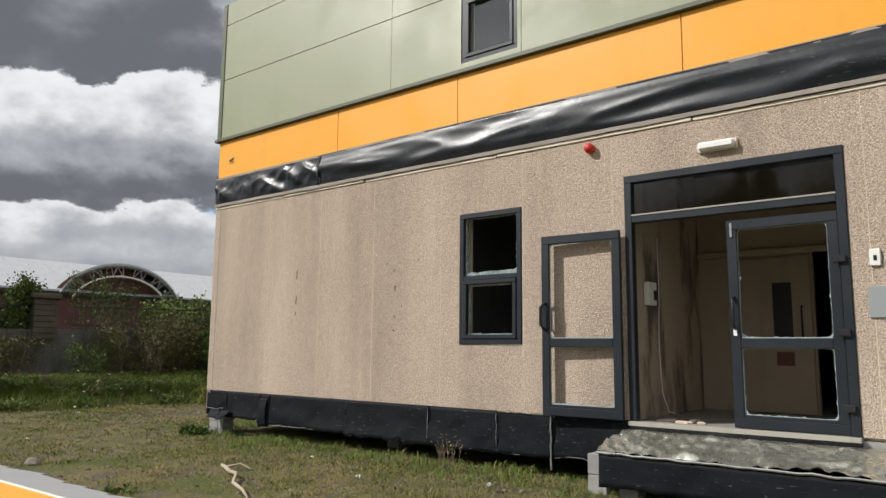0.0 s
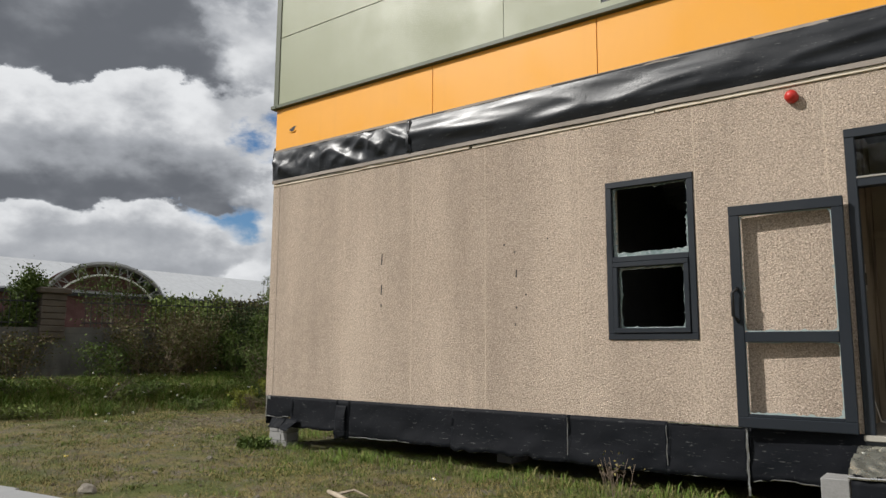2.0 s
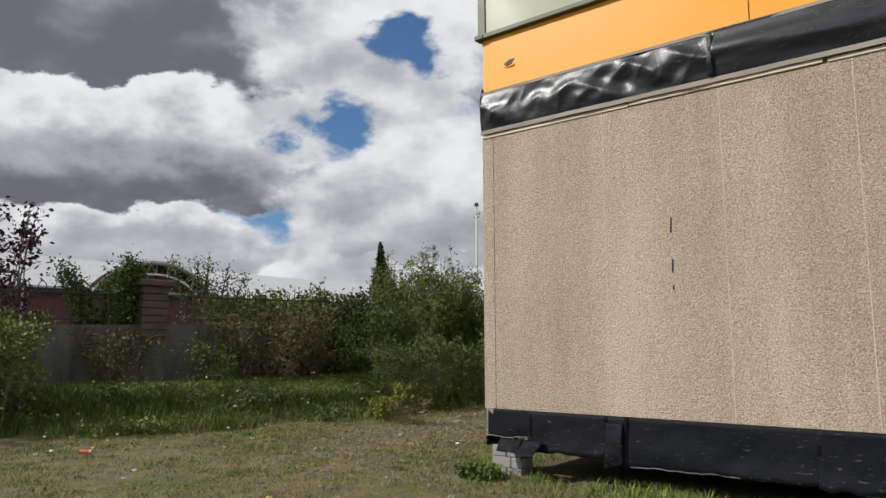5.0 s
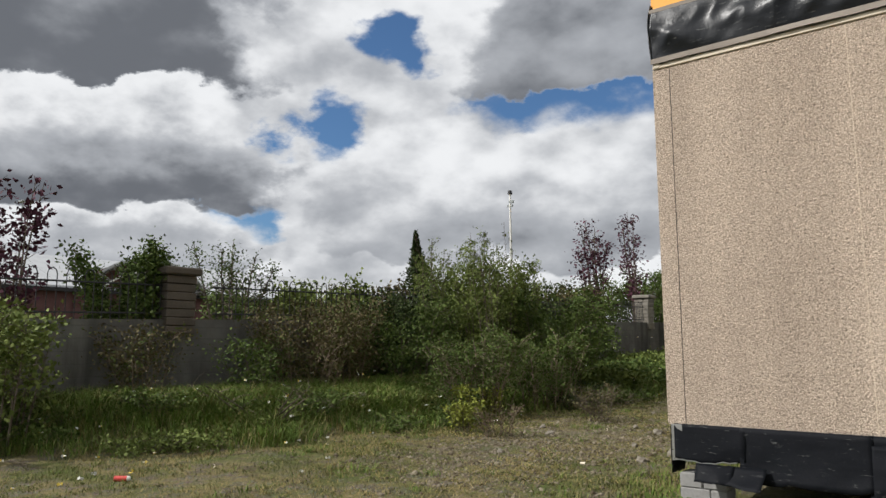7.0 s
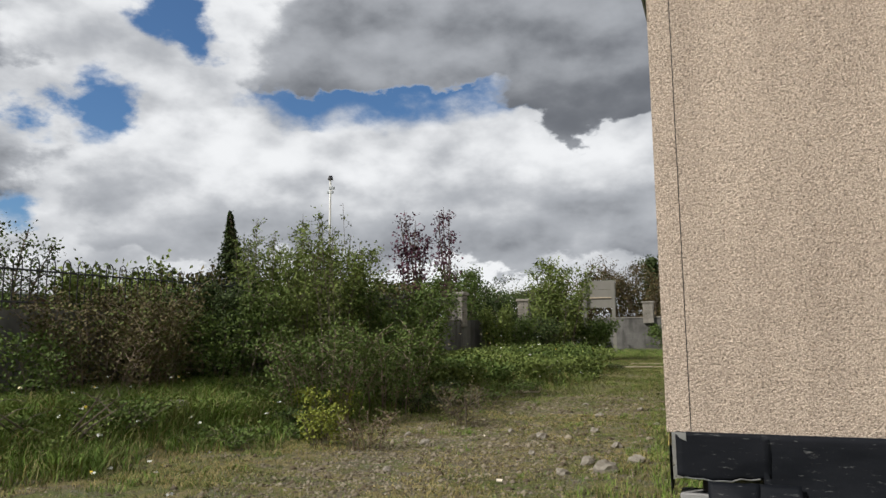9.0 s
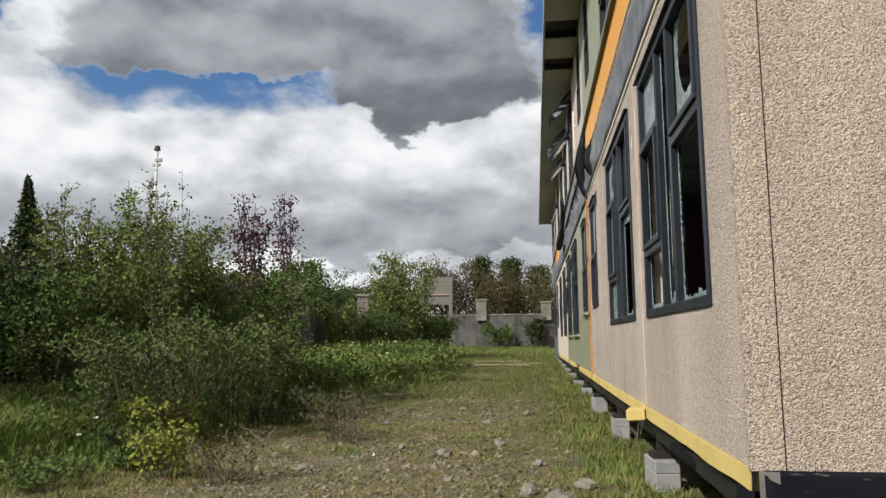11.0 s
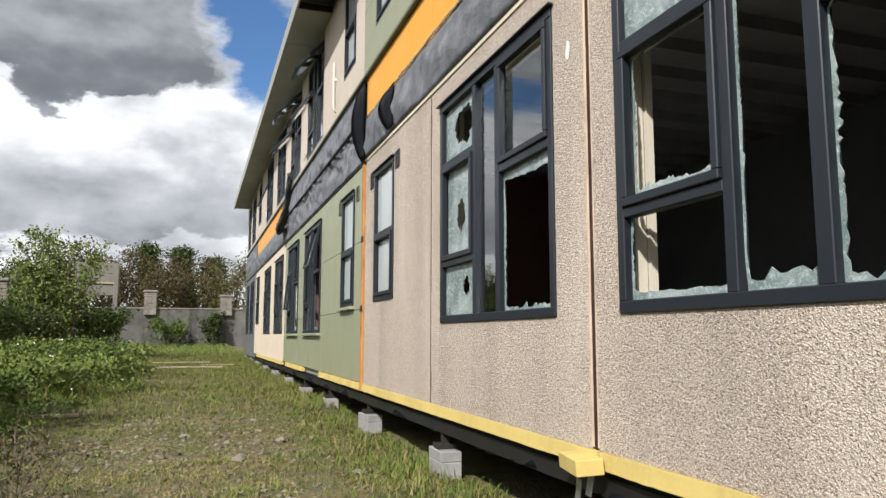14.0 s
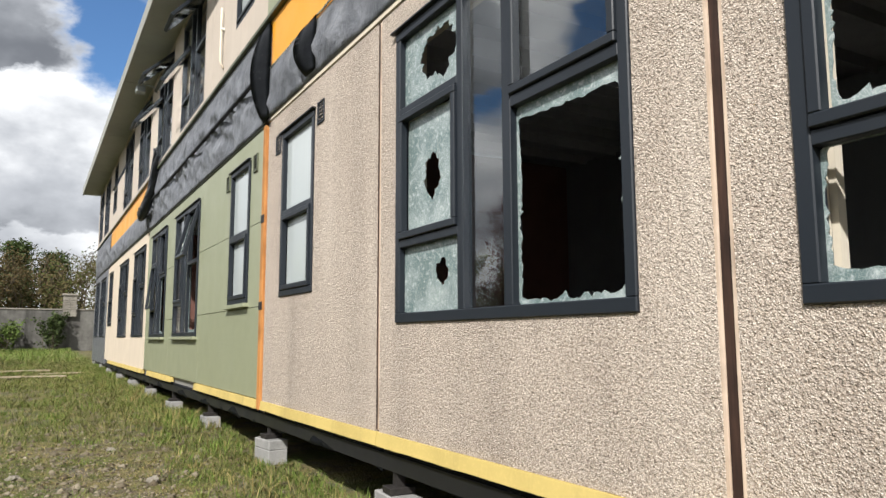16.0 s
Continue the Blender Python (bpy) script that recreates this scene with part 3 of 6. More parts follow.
panels(wall_front, "yellow_panel", [X0, -8.27, -5.86, -2.69, 0.3, XEAST], 4.58, 5.29, YELLOW, (), 0.006, -0.012, 0.055, "glossy yellow fascia panel")
UPF = (-5.79, -4.86, 5.45, 7.35)
panels(wall_front, "olive_panel", [X0 - 0.03, -7.12, -4.80, -2.2, 0.4, XEAST], 5.37, 6.50, OLIVE, [UPF], 0.004, -0.03, 0.055, "olive green ribbed metal cladding panel")
panels(wall_front, "olive_panel", [X0 - 0.03, -7.12, -4.80, -2.2, 0.4, XEAST], 6.515, 7.6, OLIVE, [UPF], 0.004, -0.03, 0.055, "olive green ribbed metal cladding panel")
panels(wall_front, "olive_panel", [X0 - 0.03, -7.12, -4.80, -2.2, 0.4, XEAST], 7.615, 8.04, OLIVE, (), 0.004, -0.03, 0.055, "olive green ribbed metal cladding panel")
part("drip_trim", one_box(X0 - 0.09, XEAST, -0.075, 0.05, 5.30, 5.36, 0.006), OLIVE_DARK, wall_front)
part("corner_trim", one_box(X0 - 0.06, X0 + 0.06, -0.045, 0.05, 5.365, 8.04, 0.008), OLIVE_DARK, wall_front)
for k, (a, b) in enumerate(zip((X0 - 0.02, -9.55, -7.62, -5.2, -2.6, 0.1), (-9.56, -7.66, -5.21, -2.62, 0.09, XEAST))):
    dz = (0, 0.006, -0.004, 0.004, -0.003, 0.002)[k]
    part("top_trim", one_box(a, b, -0.014 - 0.004 * (k % 2), 0.05, 4.014 + max(0, dz), 4.054 + dz, 0.004), PALE, wall_front, "length of pale cover trim")

# long side: three dash bays, an olive bay, a cream bay and a sheeted end
side_holes = holes_of(LONG)
for a, b in ((11.655, 8.05), (15.10, 11.745), (18.49, 15.16)):
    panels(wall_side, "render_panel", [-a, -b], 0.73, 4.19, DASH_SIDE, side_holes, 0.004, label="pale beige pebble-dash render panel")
for z0, z1 in ((0.74, 1.875), (1.885, 2.965), (2.975, 4.18)):
    panels(wall_side, "olive_panel", [-29.2, -25.65, -22.52, -18.66], z0, z1, OLIVE if z1 < 1.9 else OLIVE_FLAT, side_holes, 0.005, 0.008, 0.056, "olive green metal cladding panel")
panels(wall_side, "cream_panel", [-40.2, -36.6, -29.25], 0.73, 4.19, CREAM_FAR, side_holes, 0.006, label="cream rendered panel")
panels(wall_side, "sheeted_panel", [-YEND, -40.25], 0.55, 4.19, SHEET, side_holes, 0.004, -0.01, 0.056, "dark weathered sheeting over the wall")
up_holes = holes_of(LONG, LIFT)
for z0, z1 in ((5.60, 6.7), (6.71, ROOF_Z)):
    panels(wall_side, "olive_panel", [-18.60, -15.1, -11.7, -8.03], z0, z1, OLIVE_FLAT, up_holes, 0.005, -0.03, 0.056, "olive green metal cladding panel")
panels(wall_side, "tan_panel", [-YEND, -42.6, -36.6, -29.3, -22.0, -18.62], 5.60, ROOF_Z, TAN, up_holes, 0.006, -0.02, 0.056, "tan rendered panel of the upper storey")
panels(wall_side, "yellow_panel", [-18.45, -15.07, -11.7, -8.045], 4.86, 5.52, YELLOW, (), 0.006, -0.015, 0.055, "faded yellow fascia panel")
panels(wall_side, "yellow_panel", [-39.6, -36.5, -32.8, -29.2], 4.9, 5.54, YELLOW, (), 0.006, -0.015, 0.055, "faded yellow fascia panel")
part("drip_trim", one_box(-YEND, -7.96, -0.075, 0.05, 5.535, 5.59, 0.006), OLIVE_DARK, wall_side)
part("top_trim", one_box(-18.5, -8.03, -0.014, 0.05, 4.195, 4.245, 0.004), PALE, wall_side)
part("top_trim", one_box(-40.2, -18.66, -0.008, 0.05, 4.195, 4.225, 0.004), OLIVE_DARK, wall_side)


def battens():
    """Bared jointing timber where cover strips have gone."""
    for y, w in ((11.70, 0.052), (15.13, 0.028)):
        part("joint_backing", one_box(-y - w, -y + w, 0.014, 0.0595, 0.73, 4.19), GAPWOOD, wall_side, "dark gap between wall panels")
        for k in (-1, 1):
            part("joint_batten", one_box(-y + k * (w - 0.012) - 0.011, -y + k * (w - 0.012) + 0.011, 0.0005, 0.0135, 0.745, 4.18, 0.002), PALEBATTEN if y < 12 else (PALEBATTEN if k > 0 else GAPWOOD), wall_side, "split timber batten")
    part("orange_batten", one_box(-18.635, -18.51, -0.03, 0.05, 0.62, 4.17, 0.004), ORANGE, wall_side, "bare orange timber batten")
    for z in (1.88, 2.97):
        part("metal_strap", one_box(-18.64, -18.505, -0.036, -0.028, z - 0.05, z + 0.05, 0.002), STEEL, wall_side)


PALEBATTEN = wood_mat("pale_batten", (0.52, 0.39, 0.29), (0.68, 0.55, 0.44))
GAPWOOD = wood_mat("dark_timber", (0.022, 0.012, 0.009), (0.065, 0.033, 0.022))

battens()


def foam_strip(a, b, seed):
    """Yellow board edge below the panels, broken along its lower side."""
    bm = bmesh.new()
    n = max(2, int((b - a) / 0.08))
    rows = []
    for i in range(n + 1):
        u = -b + (b - a) * i / n
        lo = 0.625 + 0.010 * noise.noise((u * 1.3, seed, 1)) + 0.004 * noise.noise((u * 11, seed, 6))
        y = -0.03 + 0.01 * noise.noise((u * 1.5, seed, 4))
        rows.append([bm.verts.new(p) for p in ((u, y, lo), (u, 0.05, lo), (u, 0.05, 0.728), (u, y + 0.012, 0.728))])
    for p, q in zip(rows, rows[1:]):
        for k in range(4):
            bm.faces.new((p[k], p[(k + 1) % 4], q[(k + 1) % 4], q[k]))
    bm.faces.new(rows[0])
    bm.faces.new(rows[-1])
    part("yellow_board", bm, FOAM, wall_side, "yellow insulation board edge below the panels")


for k, (a, b) in enumerate(((8.1, 11.62), (11.66, 15.1), (15.12, 18.5), (18.7, 22.6), (25.0, 28.4), (29.3, 33.0), (33.1, 38.5))):
    foam_strip(a, b, k)
loose = thing("loose_board", pose(X0 - 0.02, 11.205, 0.66, 0, 4, 168), "loose yellow insulation board end jutting from the wall foot", "board")
part("board", one_box(-0.02, 0.15, -0.16, 0.20, -0.05, 0.045, 0.004), FOAM, loose)


def closing_walls():
    # plain walls, floors and roof that close the building
    def plain(name, m, label, cat, *b):
        ob = link_mesh(name, one_box(*b), m)
        return tagged(ob, label, cat, kind="structure")

    plain("wall_east", PLASTER, "plain outer wall", "wall", XEAST, XEAST + 0.2, Y0 + 0.06, YFAR + 0.1, 0.6, ROOF_W)
    plain("wall_north", SHEET, "sheeted far end wall", "wall", X0, XEAST, YFAR + 0.005, YFAR + 0.2, 0.55, ROOF_W)
    plain("floor", VINYL, "dirty grey vinyl floor", "floor", X0 + 0.07, XEAST, Y0 + 0.02, YFAR, 0.58, 0.695)
    bm = one_box(X0 + 0.2, XEAST, Y0 + 0.2, YFAR, 4.08, 4.3)
    for k in range(56):
        y = Y0 + 0.5 + k * 0.6
        box(bm, X0 + 0.21, -3.7, y - 0.025, y + 0.025, 3.96, 4.082)
    tagged(link_mesh("ceiling", bm, CEIL), "stripped ceiling of the lower storey with bare joists", "ceiling", kind="structure")
    plain("roof", SOFFIT, "flat grey roof deck", "roof", X0 + 0.02, XEAST, Y0 + 0.06, YFAR, ROOF_W + 0.005, ROOF_W + 0.3)
    for k, (x0, x1, y0, y1, m, z0, z1) in enumerate((
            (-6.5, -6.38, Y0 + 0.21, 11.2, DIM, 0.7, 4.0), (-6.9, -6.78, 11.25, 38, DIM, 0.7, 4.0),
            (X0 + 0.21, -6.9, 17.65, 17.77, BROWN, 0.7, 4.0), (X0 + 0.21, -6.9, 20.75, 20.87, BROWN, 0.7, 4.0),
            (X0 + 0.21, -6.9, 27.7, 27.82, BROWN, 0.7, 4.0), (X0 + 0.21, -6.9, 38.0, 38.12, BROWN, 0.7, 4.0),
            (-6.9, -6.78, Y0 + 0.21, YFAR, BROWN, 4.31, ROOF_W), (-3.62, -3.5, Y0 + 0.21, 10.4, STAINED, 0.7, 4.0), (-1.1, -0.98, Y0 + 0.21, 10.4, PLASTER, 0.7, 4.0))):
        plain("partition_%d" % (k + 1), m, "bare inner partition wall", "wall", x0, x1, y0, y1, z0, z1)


closing_walls()


def eaves():
    """Overhanging soffit in panels, two of them missing, with the fascia in front."""
    out = 0.74
    roof = thing("roof_overhang", SIDE, "grey roof overhang with two soffit panels missing", "roof", kind="structure")
    cuts = [8.7, 11.0, 15.0, 19.0, 19.9, 21.1, 21.85, 23.7, 29.5, 35.2, 41.0, YEND + 0.15]
    for k, (a, b) in enumerate(zip(cuts, cuts[1:])):
        # open bays get a higher board, its shade painted in near-black
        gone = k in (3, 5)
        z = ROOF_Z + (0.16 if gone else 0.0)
        part("soffit_panel", one_box(-b + 0.012, -a - 0.012, -out + 0.02, -0.02, z - 0.0, z + 0.02), RECESS_SHADE if gone else SOFFIT, roof, "recess of a missing panel, shade in its colour" if gone else "")
        part("rafter", one_box(-b - 0.02, -b + 0.02, -out + 0.03, -0.02, ROOF_Z + 0.025, ROOF_Z + 0.15), STEEL, roof)
    part("fascia", one_box(-YEND - 0.15, -8.7, -out - 0.03, -out + 0.012, ROOF_Z - 0.03, ROOF_Z + 0.30, 0.006), SOFFIT, roof)
    part("roof_sheet", one_box(-YEND - 0.15, -8.7, -out + 0.015, 0.2, ROOF_Z + 0.305, ROOF_Z + 0.34), SOFFIT, roof)


eaves()


# ---- windows ----
def rim(bm, a0, a1, b0, b1, y0, y1, w, bevel=0.006):
    """Four mitred-looking bars round an opening."""
    box(bm, a0, a1, y0, y1, b0, b0 + w, bevel)
    box(bm, a0, a1, y0, y1, b1 - w, b1, bevel)
    box(bm, a0, a0 + w, y0 + 0.0015, y1 - 0.0015, b0 + w * 0.98, b1 - w * 0.98, bevel)
    box(bm, a1 - w, a1, y0 + 0.0015, y1 - 0.0015, b0 + w * 0.98, b1 - w * 0.98, bevel)
    return bm


def torn_pane(a0, a1, b0, b1, y, cx, cz, rx, rz, seed, jag=0.3, n=72, thick=0.006):
    """A pane with a jagged hole knocked through it; a wide hole leaves splinters along the frame."""
    rnd = random.Random(seed)
    bm, outer, inner = bmesh.new(), [], []
    ox, oz = a0 + (a1 - a0) * cx, b0 + (b1 - b0) * cz
    hw, hh = (a1 - a0) * rx, (b1 - b0) * rz
    for k in range(n):
        t = math.tau * k / n
        c, s = math.cos(t), math.sin(t)
        reach = min((a1 - ox if c > 0 else ox - a0) / max(1e-6, abs(c)), (b1 - oz if s > 0 else oz - b0) / max(1e-6, abs(s)))
        e = 2.0 if rx < 0.4 else 18.0
        r = (abs(c / hw) ** e + abs(s / hh) ** e) ** (-1 / e)
        r *= 1 + jag * (noise.noise((c * 1.7, s * 1.7, seed)) + 0.5 * noise.noise((c * 7, s * 7, seed)) + rnd.uniform(-0.3, 0.3))
        if rx > 0.4 and s < 0.3 and rnd.random() < 0.2:
            r -= reach * rnd.uniform(0.01, 0.05)
        r = min(r, reach * 0.985)
        outer.append((ox + c * reach, oz + s * reach))
        inner.append((ox + c * r, oz + s * r))
    rings = [[bm.verts.new((p[0], yy, p[1])) for p in ring] for yy in (y, y + thick) for ring in (outer, inner)]
    for k in range(n):
        m = (k + 1) % n
        bm.faces.new((rings[0][k], rings[0][m], rings[1][m], rings[1][k]))
        bm.faces.new((rings[2][k], rings[3][k], rings[3][m], rings[2][m]))
        bm.faces.new((rings[1][k], rings[1][m], rings[3][m], rings[3][k]))
    return bm


def pane(win, cell, style, seed):
    a0, a1, b0, b1 = cell
    y = 0.035
    kind, *v = style
    if kind == "clear":
        ob = part("pane", one_box(a0, a1, y, y + 0.008, b0, b1), GLASS, win, "clear window pane")
        ob.visible_shadow = False
    elif kind == "obscure":
        part("pane", one_box(a0, a1, y, y + 0.008, b0, b1), OBSCURE, win, "pale obscured window pane")
    elif kind == "crazed":
        part("pane", one_box(a0, a1, y, y + 0.008, b0, b1), CRAZED, win, "crazed window pane")
    elif kind == "holed":
        part("pane", torn_pane(a0, a1, b0, b1, y, *v, seed), CRAZED, win, "crazed pane with a hole knocked through")
    elif kind == "gone":
        part("broken_pane", torn_pane(a0, a1, b0, b1, y, *(v or (0.5, 0.51, 0.482, 0.48)), seed, 0.06, 150), CRAZED, win, "splinters of broken glass along the frame")


def window(name, facade, u0, u1, z0, z1, bars, cells, label, seed, frame_w=0.075, group="", sill=None):
    """bars: upright and level bars; cells: (a0, a1, b0, b1, style, sash) in metres from the frame's lower left, sash: None or its opening in degrees."""
    win = thing(name, facade @ pose(u0, 0, z0), label, "window", group)
    W, H = u1 - u0, z1 - z0
    part("reveal", slab(-0.002, W + 0.002, -0.002, H + 0.002, 0.205, 0.255, [(0.03, W - 0.03, 0.03, H - 0.03)]), PLASTER, win, "cream inner window lining")
    part("window_frame", rim(bmesh.new(), 0.002, W - 0.002, 0.002, H - 0.002, -0.018, 0.07, frame_w), UPVC, win)
    for a0, a1, b0, b1 in bars:
        part("mullion", one_box(a0, a1, -0.014, 0.066, b0, b1, 0.005), UPVC, win)
    for k, (a0, a1, b0, b1, style, sash) in enumerate(cells):
        if sash is None:
            pane(win, (a0, a1, b0, b1), style, seed + k)
            continue
        s = part("sash", rim(bmesh.new(), a0 + 0.004, a1 - 0.004, b0 + 0.004, b1 - 0.004, -0.035, 0.03, 0.054), UPVC, win, "open window sash" if sash else "")
        pane(s, (a0 + 0.06, a1 - 0.06, b0 + 0.06, b1 - 0.06), style, seed + k)
        if sash:
            top = Matrix.Translation((0, -0.03, b1))
            s.matrix_local = top @ Matrix.Rotation(radians(-sash), 4, "X") @ top.inverted()
    if facade is SIDE and z0 < 3:
        part("head_flashing", one_box(-0.045, W + 0.03, -0.05, -0.003, H + 0.001, H + 0.018, 0.003), UPVC, win)
    if sill:
        part("sill", one_box(-0.05, W + 0.05, -0.07, 0.05, -0.055, -0.004, 0.004), sill, win)
    return win


def triple(name, facade, u0, u1, z0, z1, styles, label, seed, open_sashes=(0, 0), sill=None):
    """Three-light window: a column of three panes, a tall middle light, and a wide column with a top sash."""
    W, H = u1 - u0, z1 - z0
    f = 0.075
    c1, c2 = W * 0.382, W * 0.595
    za, zb, zc = H * 0.26, H * 0.71, H * 0.56
    bars = [(c1 - 0.04, c1 + 0.04, f, H - f), (c2 - 0.045, c2 + 0.045, f, H - f), (f, c1 - 0.04, za - 0.03, za + 0.03), (f, c1 - 0.04, zb - 0.03, zb + 0.03),
            (c2 + 0.045, W - f, zc - 0.035, zc + 0.035)]
    st = styles
    cells = [(f, c1 - 0.04, zb + 0.03, H - f, st[0], None), (f, c1 - 0.04, za + 0.03, zb - 0.03, st[1], open_sashes[0]), (f, c1 - 0.04, f, za - 0.03, st[2], None),
             (c1 + 0.04, c2 - 0.045, f, H - f, st[3], None),
             (c2 + 0.045, W - f, zc + 0.035, H - f, st[4], open_sashes[1]), (c2 + 0.045, W - f, f, zc - 0.035, st[5], None)]
    return window(name, facade, u0, u1, z0, z1, bars, cells, label, seed, f, sill=sill)


def narrow(name, facade, u0, u1, z0, z1, styles, label, seed, sill=None):
    W, H = u1 - u0, z1 - z0
    f, m = 0.07, H * 0.5
    cells = [(f, W - f, m + 0.03, H - f, styles[0], None), (f, W - f, f, m - 0.03, styles[1], 0)]
    return window(name, facade, u0, u1, z0, z1, [(f, W - f, m - 0.03, m + 0.03)], cells, label, seed, f, sill=sill)


narrow("window_1", FRONT, *FRONT_WIN, (("gone", 0.5, 0.525, 0.472, 0.462), ("gone", 0.5, 0.49, 0.47, 0.475)), "dark grey window with both panes smashed out", 11)
narrow("window_2", FRONT, -5.79, -4.86, 5.45, 7.35, (("clear",), ("clear",)), "dark grey upper window with its glass whole", 12)
GO, CL, OB, CR = ("gone",), ("clear",), ("obscure",), ("crazed",)
LOOKS = {
    "A": ((CR, ("gone", 0.51, 0.52, 0.484, 0.47), ("gone", 0.505, 0.545, 0.485, 0.46), ("gone", 0.5, 0.525, 0.462, 0.478), ("gone", 0.48, 0.62, 0.36, 0.42), ("gone", 0.5, 0.515, 0.488, 0.482)),
          (0, 0), "three-light dark grey window, smashed, with glass teeth left"),
    "B": ((("holed", 0.62, 0.52, 0.31, 0.33), ("holed", 0.5, 0.42, 0.14, 0.2), ("holed", 0.66, 0.56, 0.1, 0.18), CL, CL, ("gone", 0.49, 0.475, 0.465, 0.45)),
          (0, 0), "three-light dark grey window with holes knocked through its glass"),
    "C": ((CL, CL, CL, CL, GO, GO), (0, 14), "dark grey window with broken lights and green sill"),
    "D": ((CL, CL, CL, CL, CL, GO), (6, 0), "dark grey window, partly smashed"),
    "E": ((CL, CL, CL, CL, CL, CL), (0, 0), "dark grey window with whole panes"),
    "F": ((CL, CL, CL, CL, CL, CL), (0, 0), "dark grey window with whole panes"),
    "G": ((CL, CL, CL, GO, CL, GO), (0, 0), "dark window in the sheeted end"),
    "H": ((CL, CL, CL, CL, CL, CL), (0, 0), "dark window in the sheeted end"),
}
UPPER = {"C": (34, 42), "D": (40, 46), "E": (0, 30), "F": (22, 0), "A": (0, 0), "B": (0, 0), "G": (0, 0), "H": (0, 0)}


def side_windows():
    k = 3
    for y0, y1, z0, z1, look_of in LONG:
        green = 18.6 < y0 < 29
        for up in (0, 1):
            name, zz = "window_%d" % k, (z0 + LIFT * up, z1 + LIFT * up - (0.12 if up else 0))
            k += 1
            sill = OLIVE_FLAT if green and not up else None
            if look_of in "NP":
                glass = (OB, OB) if look_of == "N" else (CL, CL)
                narrow(name, SIDE, -y1, -y0, *zz, glass, "tall narrow dark grey window with pale panes" if look_of == "N" else "tall narrow dark grey window", 40 + k, sill)
            else:
                styles, opened, label = LOOKS[look_of]
                if up:
                    styles, opened, label = (CL, CL, CL, CL, CL, CL), UPPER[look_of], "upper three-light window with sashes hanging open" if sum(UPPER[look_of]) else "upper three-light dark grey window"
                triple(name, SIDE, -y1, -y0, *zz, styles, label, 60 + 7 * k, opened, sill)


side_windows()


# ---- entrance ----
def entrance():
    u0, u1, z0, z1 = DOORWAY
    W, H = u1 - u0, z1 - z0
    fr = thing("door_frame", FRONT @ pose(u0, 0, z0), "anthracite double door frame with a dark glass toplight", "door frame")
    f = 0.085
    bm = rim(bmesh.new(), 0.002, W - 0.002, -0.06, H - 0.002, -0.02, 0.09, f)
    part("jambs", bm, UPVC, fr)
    part("transom", one_box(f, W - f, -0.016, 0.085, 2.245, 2.345, 0.006), UPVC, fr)
    part("transom_bead", one_box(f, W - f, -0.024, -0.015, 2.322, 2.340, 0.003), WORN, fr, "pale worn bead")
    ob = part("pane", one_box(f, W - f, 0.03, 0.038, 2.345, H - f), TOPLIGHT, fr, "dark toplight glass")
    part("threshold", one_box(0, W, -0.06, 0.10, -0.02, 0.028, 0.004), WORN, fr, "scuffed aluminium threshold")
    for z in (0.25, 0.95, 1.65):
        part("hinge", one_box(W - 0.15, W - 0.03, -0.055, -0.021, z, z + 0.07, 0.008), RUBBER, fr)


def leaf(name, m, width, label, flip):
    d = thing(name, m, label, "door")
    H, s = 2.13, 0.1
    part("door_frame_rails", rim(bmesh.new(), 0, width, 0, H, -0.03, 0.03, s, 0.006), UPVC, d)
    part("middle_rail", one_box(s, width - s, -0.028, 0.028, 0.80, 0.90, 0.005), UPVC, d)
    part("kick_rail", one_box(s, width - s, -0.027, 0.027, s, s + 0.03, 0.004), UPVC, d)
    part("broken_pane", torn_pane(s, width - s, 0.9, H - s, -0.003, 0.5, 0.5, 0.496, 0.496, 5 + flip, 0.03, 120), SHARD, d, "thin teeth of broken glass")
    part("broken_pane", torn_pane(s, width - s, s + 0.03, 0.80, -0.003, 0.5, 0.5, 0.495, 0.492, 8 + flip, 0.03, 110), SHARD, d, "thin teeth of broken glass")
    x = width - 0.05 if flip else 0.05
    for k in (-1, 1):
        h = part("handle", tube(bmesh.new(), [(x, 0.03 * k, 1.0), (x, 0.085 * k, 1.02), (x + (0.03 if flip else -0.0), 0.095 * k, 1.05), (x + (0.03 if flip else 0), 0.095 * k, 1.27), (x, 0.085 * k, 1.30), (x, 0.03 * k, 1.32)], 0.017, 8), RUBBER, d, "black D handle", True)
    part("lock_plate", one_box(x - 0.018, x + 0.018, -0.036, -0.028, 0.925, 0.99, 0.002), WHITE, d)
    part("shoot_bolt", one_box(x - 0.012, x + 0.012, -0.04, -0.029, H - 0.18, H - 0.03, 0.003), GREYPAD, d)
    return d


entrance()
# the left leaf is folded right back against the wall, the other one is shut
leaf("door_1", pose(-3.46, Y0 - 0.085, 0.735, 0, 0, 180 + 2.2), 1.0, "anthracite glazed door leaf folded open, its glass smashed out", True)
leaf("door_2", pose(-2.31, Y0 + 0.045, 0.735, 0, 0, 0), 1.05, "anthracite glazed door leaf, shut, its glass smashed out", False)


